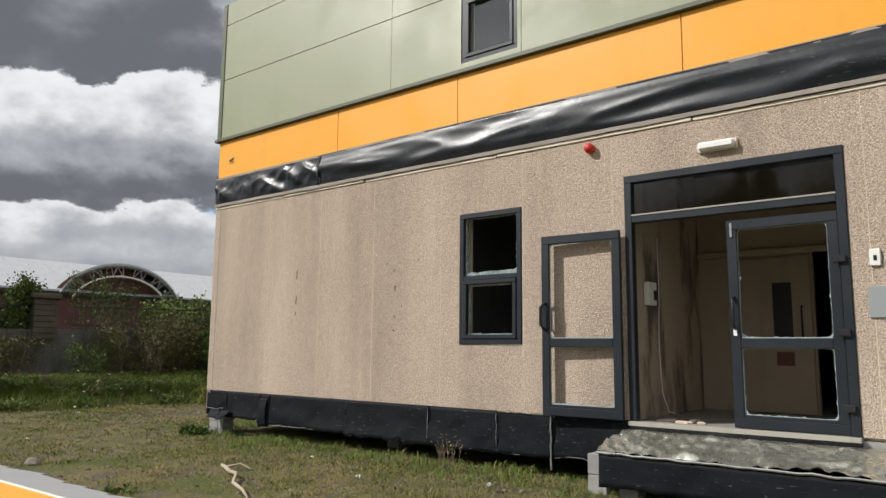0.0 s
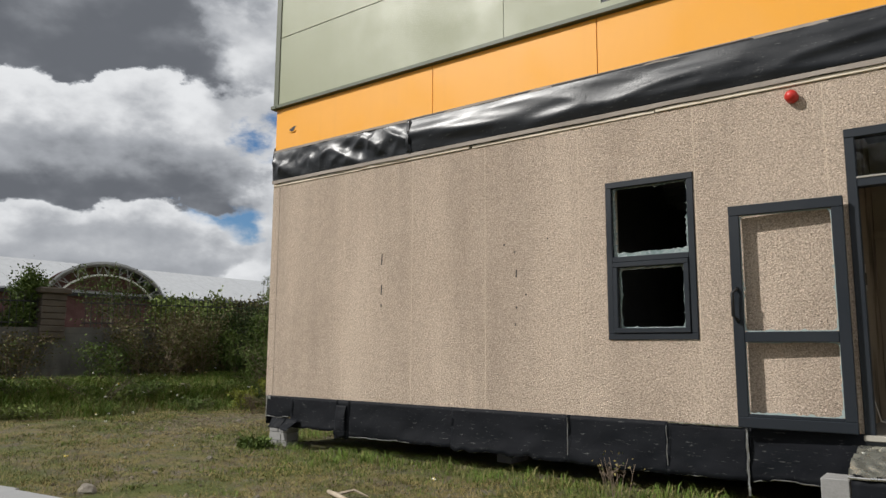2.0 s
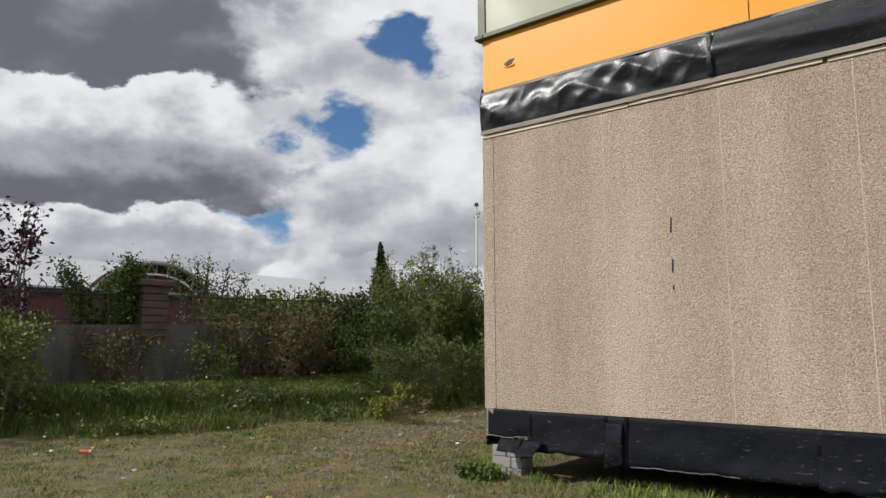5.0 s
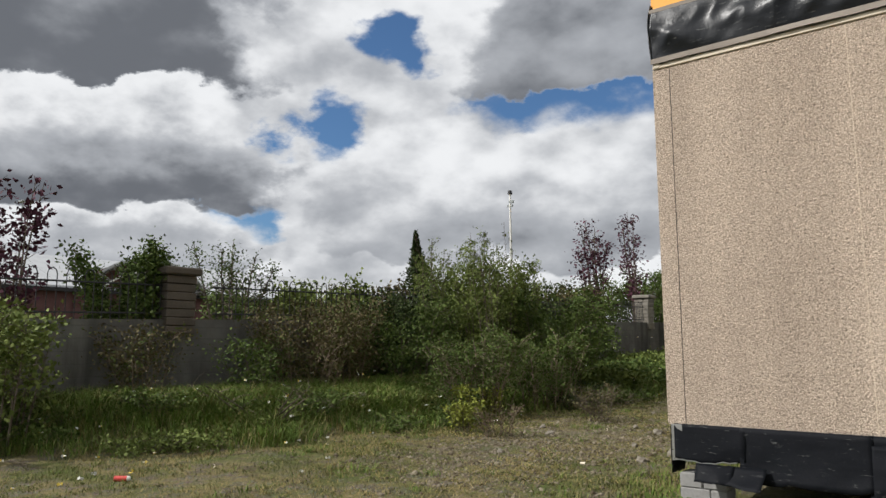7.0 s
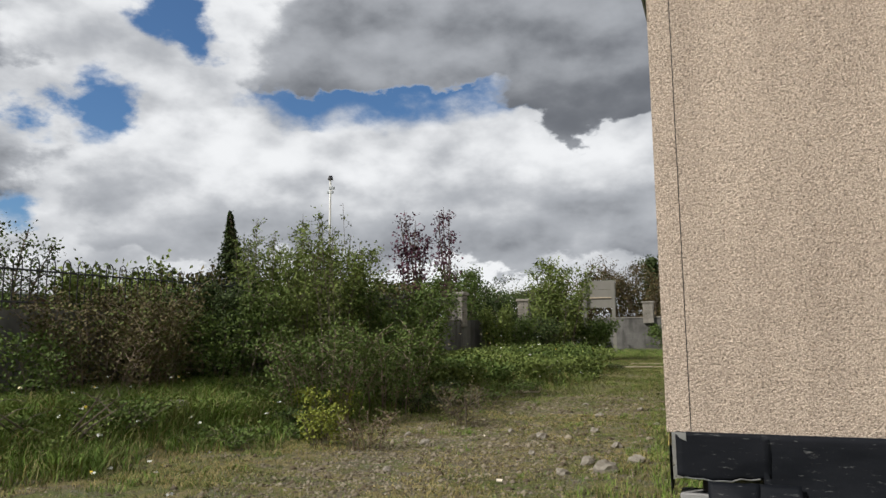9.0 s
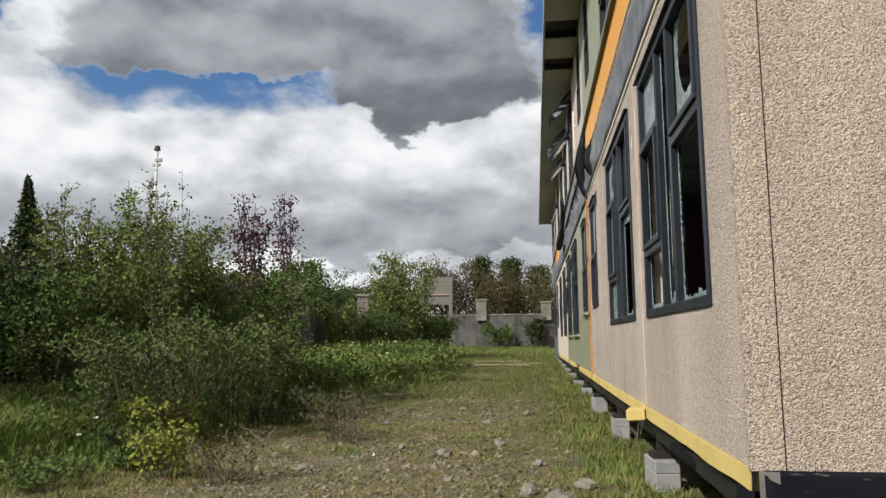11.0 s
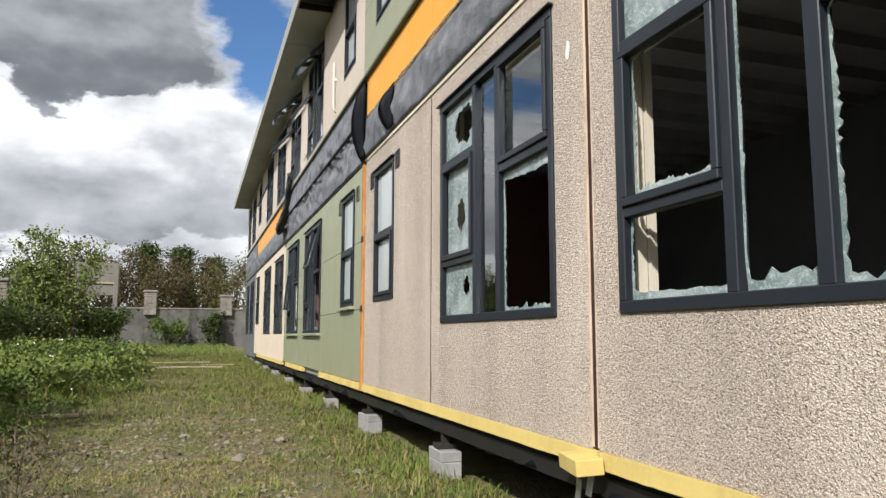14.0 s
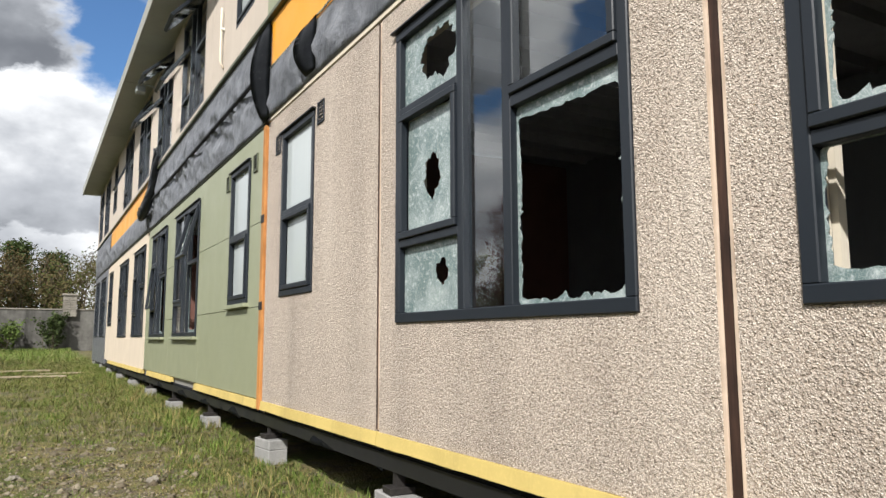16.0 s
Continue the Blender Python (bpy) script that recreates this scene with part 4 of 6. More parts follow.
def lobby():
    # inner screen with a door standing beside a dark opening
    y = Y0 + 2.65
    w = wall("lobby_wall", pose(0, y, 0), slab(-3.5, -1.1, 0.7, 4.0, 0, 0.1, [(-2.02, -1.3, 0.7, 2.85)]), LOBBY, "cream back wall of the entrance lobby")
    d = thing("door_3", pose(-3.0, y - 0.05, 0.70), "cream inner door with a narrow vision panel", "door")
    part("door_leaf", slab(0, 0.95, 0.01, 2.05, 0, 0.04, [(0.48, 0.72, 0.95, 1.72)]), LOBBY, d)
    part("vision_panel", one_box(0.48, 0.72, 0.015, 0.023, 0.95, 1.72), RUBBER, d, "dark vision panel")
    part("vision_panel", one_box(0.5, 0.72, -0.006, -0.002, 0.62, 0.80), BROWN, d, "dark sign plate")
    part("pull_handle", tube(bmesh.new(), [(0.84, 0, 1.0), (0.84, -0.05, 1.02), (0.84, -0.05, 1.38), (0.84, 0, 1.4)], 0.012, 6), STEEL, d)
    part("head_trim", one_box(-0.5, 1.9, -0.02, 0.04, 2.1, 2.18, 0.004), LOBBY, d)
    # left lobby wall: controls and a hanging cable
    x = -3.495
    b = thing("control_box", pose(x, Y0 + 0.75, 2.05), "white control box on the lobby wall", "control box")
    part("case", one_box(0, 0.07, -0.12, 0.12, 0, 0.28, 0.008), WHITE, b)
    part("screen", one_box(0.07, 0.078, 0.02, 0.11, 0.06, 0.18), RUBBER, b)
    c = thing("cable", pose(x + 0.03, Y0 + 1.0, 0), "loose white cable hanging down the lobby wall", "cable")
    pts = [(0.01, 0.05 * math.sin(k * 0.9) * (k / 9), 2.9 - k * 0.24) for k in range(9)] + [(0.05, 0.12, 0.76), (0.16, 0.2, 0.715)]
    part("wire", tube(bmesh.new(), pts, 0.006, 5), WHITE, c, smooth=True)
    s = thing("socket", pose(x, Y0 + 0.35, 1.72), "small brass switch plate", "switch")
    part("plate", one_box(0, 0.02, -0.05, 0.05, 0, 0.14, 0.003), ORANGE, s)
    r = random.Random(3)
    for k in range(6):
        g = thing("rubble", pose(-3.2 + r.uniform(-0.15, 0.5), Y0 + r.uniform(0.3, 0.7), 0.697, 0, 0, r.uniform(0, 180)), "scrap of broken board on the lobby floor", "rubble", "scraps on the lobby floor")
        part("scrap", one_box(-0.09, 0.09, -0.03, 0.04, 0, 0.02 + 0.02 * r.random(), 0.004), PALEBATTEN, g)


lobby()


def on_front():
    a = thing("alarm_sounder", pose(-3.84, Y0, 3.90), "round red alarm sounder on the render", "alarm")
    part("base", cyl(bmesh.new(), (0, 0, 0), (0, -0.035, 0), 0.06, 0.06, 20), RED, a, smooth=False)
    bm = bmesh.new()
    bmesh.ops.create_uvsphere(bm, u_segments=18, v_segments=10, radius=0.062, matrix=Matrix.Translation((0, -0.05, 0)) @ Matrix.Diagonal((1, 1.0, 1, 1)))
    part("dome", bm, RED, a, smooth=True)
    b = thing("bulkhead_light", pose(-2.35, Y0, 3.63), "cream bulkhead lamp above the door", "lamp")
    part("base", one_box(-0.21, 0.21, -0.03, 0, 0, 0.11, 0.008), PALE, b)
    part("cover", one_box(-0.195, 0.195, -0.095, -0.03, 0.008, 0.102, 0.025), WHITE, b)
    c = thing("key_switch", pose(-0.965, Y0, 2.30), "white key switch on the render", "switch")
    part("plate", one_box(-0.045, 0.045, -0.03, 0, 0, 0.16, 0.006), WHITE, c)
    part("keyhole", one_box(-0.014, 0.014, -0.036, -0.029, 0.05, 0.10, 0.003), RUBBER, c)
    d = thing("metal_plate", pose(-0.94, Y0, 1.82), "plain grey metal plate on the render", "plate")
    part("plate", one_box(-0.1, 0.14, -0.02, 0, 0, 0.29, 0.004), GREYPAD, d)
    e = thing("bullet_hole", pose(-11.08, Y0 - 0.012, 4.91), "torn hole in the yellow fascia", "hole")
    bm = bmesh.new()
    pts = [bm.verts.new((0.07 * math.cos(t) * (1 + 0.35 * math.sin(3 * t)), -0.003, 0.035 * math.sin(t) + 0.02 * math.cos(t))) for t in np.linspace(0, math.tau, 14)[:-1]]
    bm.faces.new(pts)
    part("hole", bm, RUBBER, e)
    bm = bmesh.new()
    pts = [(0.075 * math.cos(t), -0.006, -0.035 + 0.02 * math.sin(t)) for t in np.linspace(math.pi, math.tau, 6)]
    part("lip", tube(bm, pts, 0.007, 5), YELLOW, e)
    # short slits in the render
    for k, (x, z, h) in enumerate(((-9.15, 2.68, 0.16), (-9.15, 2.26, 0.14), (-9.15, 2.04, 0.05), (-7.0, 2.62, 0.03), (-6.98, 2.36, 0.09), (-6.98, 1.95, 0.03), (-7.0, 1.75, 0.03), (-6.85, 2.1, 0.02), (-6.55, 2.75, 0.02), (-7.15, 2.72, 0.03))):
        s = thing("slit", pose(x, Y0, z, 0, 3, 0), "short dark slit gouged in the render", "gouge", "gouges in the render")
        part("gouge", one_box(-0.009, 0.009, -0.003, 0.004, -h / 2, h / 2, 0.0015), RUBBER, s)


on_front()


# ---- membranes ----
def membranes():
    m = thing("damp_membrane", FRONT, "black plastic membrane laid bare below the yellow fascia", "membrane")
    part("sheet", sheet(X0 - 0.02, -8.62, 4.10, 4.60, 0.03, 3, 0.014, 170, 22, 0, 0.02, 0.004, 0.04, 0.95), MEMB, m, "crumpled black membrane", True)
    part("sheet", sheet(-8.66, XEAST, 4.10, 4.60, 0.02, 7, 0.02, 260, 16, 0, 0.025, 0.004, 0.05, 0.2), TAUT, m, "taut black membrane", True)
    for a, b in ((-9.95, -8.85), (-11.42, -11.12)):
        part("torn_gap", slab(a, b, 4.582, 4.612, -0.0145, -0.011), RUBBER, m, "dark tear along the fascia's lower edge")
    for z0, z1, sd, o in ((4.574, 4.612, 41, 0.016), (4.06, 4.112, 43, 0.032)):
        part("torn_backing", sheet(X0 - 0.03, XEAST, z0, z1, 0.012, sd, o, 240, 3, 0.014), PAPER, m, "torn grey-brown backing paper edge")
    part("fold", sheet(-8.68, -8.635, 4.12, 4.58, 0.03, 5, 0.055, 6, 14), MEMB, m, "creased fold in the membrane", True)
    s = thing("damp_membrane", SIDE, "black membrane band on the long side, torn loose", "membrane")
    part("sheet", sheet(-17.2, -8.03, 4.24, 4.87, 0.06, 17, 0.02, 110, 8), SHEET, s, smooth=True)
    part("sheet", sheet(-18.5, -17.1, 4.24, 4.9, 0.07, 18, 0.03, 22, 8), SHEET, s, smooth=True)
    part("sheet", sheet(-29.2, -18.62, 4.22, 5.55, 0.05, 19, 0.02, 240, 26, 0, 0, 0.004, 0.06), SHEET, s, "wide weathered grey sheeting", True)
    part("lap", one_box(-29.2, -18.6, -0.11, -0.05, 4.86, 4.885), RUBBER, s, "dark lap joint in the sheeting")
    part("sheet", sheet(-40.0, -29.2, 4.22, 4.92, 0.06, 21, 0.02, 80, 8), SHEET, s, smooth=True)
    part("sheet", sheet(-YEND, -39.6, 4.2, 5.54, 0.06, 22, 0.02, 50, 12), SHEET, s, smooth=True)
    bm = bmesh.new()
    pts = [(u, -0.035, 4.875 + 0.02 * noise.noise((u * 2.5, 0, 4))) for u in np.arange(-18.4, -8.0, 0.12)]
    part("torn_foil_edge", tube(bm, pts, 0.012, 5), FOIL_DULL, s)

    def flap(u, w, z0, z1, out):
        """A dark pocket where the sheet bows away from the wall."""
        bm, rows = bmesh.new(), []
        for j in range(13):
            f = j / 12
            z = z1 + (z0 - z1) * f
            bow = math.sin(math.pi * f) ** 0.8
            rows.append([bm.verts.new((u + w * (k / 4) - 0.07 * bow * (k == 0), -0.03 - out * bow * (1 - k / 4) - 0.02, z)) for k in range(5)])
        for a, b in zip(rows, rows[1:]):
            for k in range(4):
                bm.faces.new((a[k], a[k + 1], b[k + 1], b[k]))
        bmesh.ops.solidify(bm, geom=bm.faces[:], thickness=0.006)
        part("flap", bm, MEMB, s, "bowed loose flap of membrane", True)

    flap(-18.60, 0.24, 4.2, 5.5, 0.17)
    flap(-16.95, 0.3, 4.28, 4.88, 0.13)
    # bundle hanging at the far fascia
    h = thing("hanging_membrane", SIDE @ pose(-28.6, -0.12, 4.55), "bundle of torn black membrane hanging loose", "membrane")
    for k in range(7):
        r = random.Random(k)
        pts = [(-0.9 + 0.32 * i + r.uniform(-0.1, 0.1), -0.08 * r.random() - 0.06 * math.sin(i), 0.35 - 0.55 * math.sin(i * 0.55 + 0.3) + r.uniform(-0.12, 0.12) + i * 0.13) for i in range(7)]
        part("strand", tube(bmesh.new(), pts, [0.03, 0.08, 0.11, 0.1, 0.08, 0.06, 0.03], 6), MEMB, h, smooth=True)
    # skirt under the end wall, in lengths that overlap
    k = thing("skirt_membrane", FRONT, "torn black membrane skirt below the render", "membrane")
    for i, (a, b, lo, rag) in enumerate(((-11.45, -10.85, 0.44, 0.10), (-10.9, -9.92, 0.30, 0.08), (-9.72, -7.9, 0.24, 0.05), (-7.93, -6.3, 0.22, 0.10), (-6.32, -5.18, 0.21, 0.05), (-5.2, -4.4, 0.22, 0.04), (-4.42, -3.42, 0.24, 0.06), (-9.96, -9.69, 0.20, 0.10))):
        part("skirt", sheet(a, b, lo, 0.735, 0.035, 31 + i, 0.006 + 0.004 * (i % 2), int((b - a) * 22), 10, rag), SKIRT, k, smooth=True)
        bm = bmesh.new()
        pts = [(u, -0.025 - 0.02 * abs(noise.noise((u * 4, i, 0))), lo + 0.004 + rag * (noise.noise((u * 2.1, 31 + i, 0)) * 0.6 + noise.noise((u * 9.0, 31 + i, 3)) * 0.4)) for u in np.arange(a + 0.05, b - 0.05, 0.06)]
        part("hem", tube(bm, pts, 0.005, 4), FOIL, k, "shiny torn hem")
    for u, lo, hi in ((-6.31, 0.3, 0.7), (-5.19, 0.3, 0.7), (-4.41, 0.1, 0.72)):
        bm = bmesh.new()
        pts = [(u + 0.012 * noise.noise((z * 9, u, 0)), -0.05 - 0.015 * noise.noise((z * 6, u, 3)), z) for z in np.linspace(lo, hi, 12)]
        part("torn_seam", tube(bm, pts, [(0.011 if lo < 0.2 else 0.004) + 0.005 * noise.noise((i, u, 0)) for i in range(12)], 5), FOIL, k, "torn silver seam")
    part("foil_edge", tube(bmesh.new(), [(u, -0.035, 0.728 + 0.012 * noise.noise((u * 7, 0, 2))) for u in np.arange(-5.18, -4.4, 0.06)], [0.004 + 0.008 * abs(noise.noise((i * 0.8, 3, 1))) for i in range(len(np.arange(-5.18, -4.4, 0.06)))], 4), FOIL_DULL, k, "bright torn foil edge")
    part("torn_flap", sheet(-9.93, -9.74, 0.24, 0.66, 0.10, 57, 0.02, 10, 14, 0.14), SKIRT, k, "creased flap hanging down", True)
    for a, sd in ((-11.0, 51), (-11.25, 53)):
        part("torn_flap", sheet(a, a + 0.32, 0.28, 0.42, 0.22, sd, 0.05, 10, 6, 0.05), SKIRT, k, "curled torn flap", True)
    part("corner_foil", sheet(X0 + 0.005, X0 + 0.10, 0.42, 0.73, 0.02, 55, 0.012, 4, 8, 0.06), FOIL, k, "crumpled foil at the corner")
    # skirt return round the corner
    q = thing("skirt_membrane", SIDE, "narrow black skirt turned round the building corner", "membrane")
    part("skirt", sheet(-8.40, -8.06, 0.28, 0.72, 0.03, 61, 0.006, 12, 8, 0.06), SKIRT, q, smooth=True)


membranes()


# ---- footing: piers, chassis, step ----
def block(name_parent, x0, x1, y0, y1, z0, z1, k):
    part("block", one_box(x0, x1, y0, y1, z0, z1, 0.008), CONC, name_parent)


def pier(x, y, courses, top, turn=0.0):
    g = land(x, y) - 0.06
    p = thing("block_pier", pose(x, y, g, 0, 0, turn), "stacked grey concrete block pier under the building", "pier", "piers under the building")
    z = 0.0
    for c in range(courses):
        part("block", one_box(-0.11, 0.11, -0.22, 0.22, z, z + 0.105 + 0.11 * (c == 0), 0.008), CONC, p)
        z += 0.215 if c == 0 else 0.11
    part("packer", one_box(-0.1, 0.1, -0.08, 0.08, z, z + 0.05, 0.004), STEEL, p)
    post = max(0.04, top - (g + z + 0.05))
    part("jack_post", one_box(-0.035, 0.035, -0.035, 0.035, z + 0.05, z + 0.05 + post), STEEL, p)
    return p


for i, y in enumerate((11.45, 14.9, 18.35, 21.7, 25.05, 28.3, 31.6, 35.0, 38.4, 41.8, 45.2)):
    pier(X0 + 0.08, 0.0525 + 0.95 * y, 2 if y < 20 else 1, 0.47, (4, -3, 5, 0)[i % 4])
for x in (-7.6, -3.6, 0.5):
    for y in (8.2, 14.9, 21.7):
        pier(x + 0.0, y + 0.4, 2, 0.47)
corner = thing("block_pier", pose(-11.24, Y0 + 0.16, -0.06), "corner pier of pale and dark concrete blocks", "pier", "piers under the building")
for a, b, c, d, e, f in ((-0.2, -0.005, -0.12, 0.12, 0.0, 0.12), (0.005, 0.2, -0.12, 0.12, 0.0, 0.12), (-0.2, 0.06, -0.12, 0.12, 0.124, 0.245), (0.065, 0.2, -0.12, 0.12, 0.124, 0.245), (-0.2, -0.005, -0.12, 0.12, 0.249, 0.37), (0.005, 0.2, -0.12, 0.12, 0.249, 0.36)):
    block(corner, a, b, c, d, e, f, 0)
part("jack_post", one_box(-0.05, 0.05, -0.05, 0.05, 0.37, 0.53), STEEL, corner)
doorpier = thing("block_pier", pose(-3.62, Y0 - 0.30, -0.04), "pale concrete block standing by the entrance step", "pier", "piers under the building")
for z0, z1 in ((0, 0.215), (0.22, 0.435)):
    block(doorpier, -0.11, 0.11, -0.15, 0.15, z0, z1, 0)


def chassis():
    c = thing("chassis", pose(0, 0, 0), "dark steel chassis under the modular building", "chassis", kind="structure")
    part("beam", one_box(X0 + 0.03, X0 + 0.19, Y0 + 0.1, YFAR, 0.46, 0.576), RUBBER, c)
    for x in (-7.6, -3.6, 0.5, 2.8):
        part("beam", one_box(x - 0.08, x + 0.08, Y0 + 0.1, YFAR, 0.46, 0.576), RUBBER, c)
    part("cross_beam", one_box(X0 + 0.2, XEAST, Y0 + 0.06, Y0 + 0.2, 0.44, 0.57), RUBBER, c)
    t = thing("hanging_membrane", SIDE, "black membrane edge sagging under the long side", "membrane")
    for k, (a, b) in enumerate(((8.45, 11.7), (11.7, 15.1), (15.1, 18.5), (18.7, 25.0), (25.0, 29.2), (29.2, 40))):
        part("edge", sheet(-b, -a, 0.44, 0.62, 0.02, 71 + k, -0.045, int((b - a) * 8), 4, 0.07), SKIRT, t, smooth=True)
    f = thing("foil_scrap", SIDE @ pose(-11.72, -0.05, 0.4), "torn silver foil scraps hanging under the wall", "foil")
    part("scrap", sheet(0, 0.08, 0.05, 0.2, 0.04, 81, 0, 4, 6, 0.05), FOIL, f)
    part("scrap", sheet(-0.09, -0.03, 0.0, 0.14, 0.04, 82, 0.03, 4, 6, 0.05), FOIL, f)


chassis()


def step():
    s = thing("entrance_step", pose(0, 0, 0), "low entrance step wrapped in crumpled dirty foil", "step")
    bm, rows = bmesh.new(), []
    nu, nd = 170, 26
    for j in range(nd + 1):
        f = j / nd
        row = []
        for i in range(nu + 1):
            x = -3.48 + 3.9 * i / nu
            crease = 0.05 * noise.noise((x * 2.6, f * 2.2, 0)) + 0.055 * abs(noise.noise((x * 6, f * 5, 4))) + 0.07 * abs(noise.noise((x * 0.9 + f, f * 4.0 - x * 0.5, 14))) + 0.02 * abs(noise.noise((x * 17, f * 13, 4)))
            y = Y0 - 0.01 - 0.72 * f + 0.02 * noise.noise((x * 3, f * 2, 9))
            z = 0.655 - 0.175 * f + crease * min(1, f * 4) - 0.02
            row.append(bm.verts.new((x, y, z)))
        rows.append(row)
    for a, b in zip(rows, rows[1:]):
        for i in range(nu):
            bm.faces.new((a[i], a[i + 1], b[i + 1], b[i]))
    part("foil_top", bm, FOIL_DULL, s, "crumpled dirty silver foil", True)
    bm = bmesh.new()
    pts = [(-3.48 + 3.9 * i / 60, Y0 - 0.735 + 0.012 * noise.noise((i * 0.7, 0, 0)), 0.458 + 0.014 * noise.noise((i * 0.4, 2, 0))) for i in range(61)]
    part("foil_hem", tube(bm, pts, 0.011, 5), FOIL, s, "bright torn foil hem")
    bm = bmesh.new()
    part("core", one_box(-3.46, 0.42, Y0 - 0.70, Y0 - 0.02, 0.12, 0.42, 0.01), STEEL, s)
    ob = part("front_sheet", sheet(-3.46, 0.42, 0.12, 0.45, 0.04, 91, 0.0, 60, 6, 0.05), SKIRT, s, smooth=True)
    ob.matrix_local = pose(0, Y0 - 0.715, 0)
    part("rucked_foil", sheet(-3.44, -2.5, 0.50, 0.63, 0.2, 94, 0.10, 60, 12, 0.08), FOIL_DULL, s, "rucked-up bright foil", True).matrix_local = pose(0, Y0 - 0.12, -0.02)
    for x in (-3.2, -1.4, 0.2):
        part("foot", one_box(x - 0.1, x + 0.1, Y0 - 0.6, Y0 - 0.4, -0.05, 0.121, 0.006), CONC, s)


step()


def on_side():
    for k, (y, z) in enumerate(((18.04, 3.68), (16.58, 3.68), (20.62, 3.68), (19.08, 3.68))):
        v = thing("air_vent", SIDE @ pose(-y, 0, z), "small dark louvred air vent in the wall", "vent", "vents beside the narrow windows")
        part("vent_frame", rim(bmesh.new(), -0.1, 0.1, 0, 0.24, -0.014, 0.01, 0.022, 0.003), UPVC if k < 2 else OLIVE_DARK, v)
        part("backing", one_box(-0.085, 0.085, 0.002, 0.007, 0.015, 0.225), RUBBER, v)
        for i in range(5):
            part("slat", one_box(-0.08, 0.08, -0.012, 0.0, 0.035 + i * 0.038, 0.044 + i * 0.038), UPVC if k < 2 else OLIVE_DARK, v)
    p = thing("waste_pipe", SIDE @ pose(-21.2, -0.05, 5.86), "short white waste pipe on the upper wall", "pipe")
    part("pipe", tube(bmesh.new(), [(0.06, 0.02, -0.05), (0, -0.02, 0.06), (0, -0.02, 0.98)], 0.018, 8), PALE, p, smooth=True)
    part("clip", one_box(-0.035, 0.035, -0.03, 0.03, 0.6, 0.64), WHITE, p)
    t = thing("paint_patch", SIDE @ pose(-11.95, 0, 3.5), "small white filler patch on the render", "patch")
    bm = bmesh.new()
    pts = [bm.verts.new((0.032 * math.cos(a) * (1 + 0.2 * math.sin(2 * a)), -0.006, 0.075 * math.sin(a))) for a in np.linspace(0, math.tau, 16)[:-1]]
    bm.faces.new(pts)
    part("patch", bm, WHITE, t)
    f = thing("floodlight", SIDE @ pose(-29.0, -0.35, ROOF_Z - 0.32), "grey floodlight hanging under the eaves", "lamp")
    part("arm", tube(bmesh.new(), [(0, 0.3, 0.1), (0, 0.1, 0.16), (0, 0, 0.05)], 0.025, 6), GREYPAD, f)
    part("head", one_box(-0.14, 0.14, -0.16, 0.06, -0.1, 0.06, 0.02), GREYPAD, f)
    part("bracket", one_box(-0.02, 0.02, -0.02, 0.02, 0.05, 0.325), GREYPAD, f)


on_side()

# ---- plants ----
def leaves_np(points, size, rnd, flat=0.0, long=1.6):
    """Small folded leaves at the points, each turned its own way."""
    n = len(points)
    P = np.asarray(points)
    d = rnd.normal(size=(n, 3))
    d[:, 2] = d[:, 2] * (1 - flat) + 0.25
    d /= np.linalg.norm(d, axis=1)[:, None]
    s = np.cross(d, rnd.normal(size=(n, 3)))
    s /= np.linalg.norm(s, axis=1)[:, None] + 1e-9
    k = np.cross(d, s)
    L = (size * rnd.uniform(0.6, 1.3, n))[:, None]
    W = L / long * 0.5
    V = np.stack([P, P + d * L * 0.5 + s * W + k * W * 0.35, P + d * L, P + d * L * 0.5 - s * W + k * W * 0.35], 1).reshape(-1, 3)
    return V, np.arange(4 * n).reshape(n, 4)


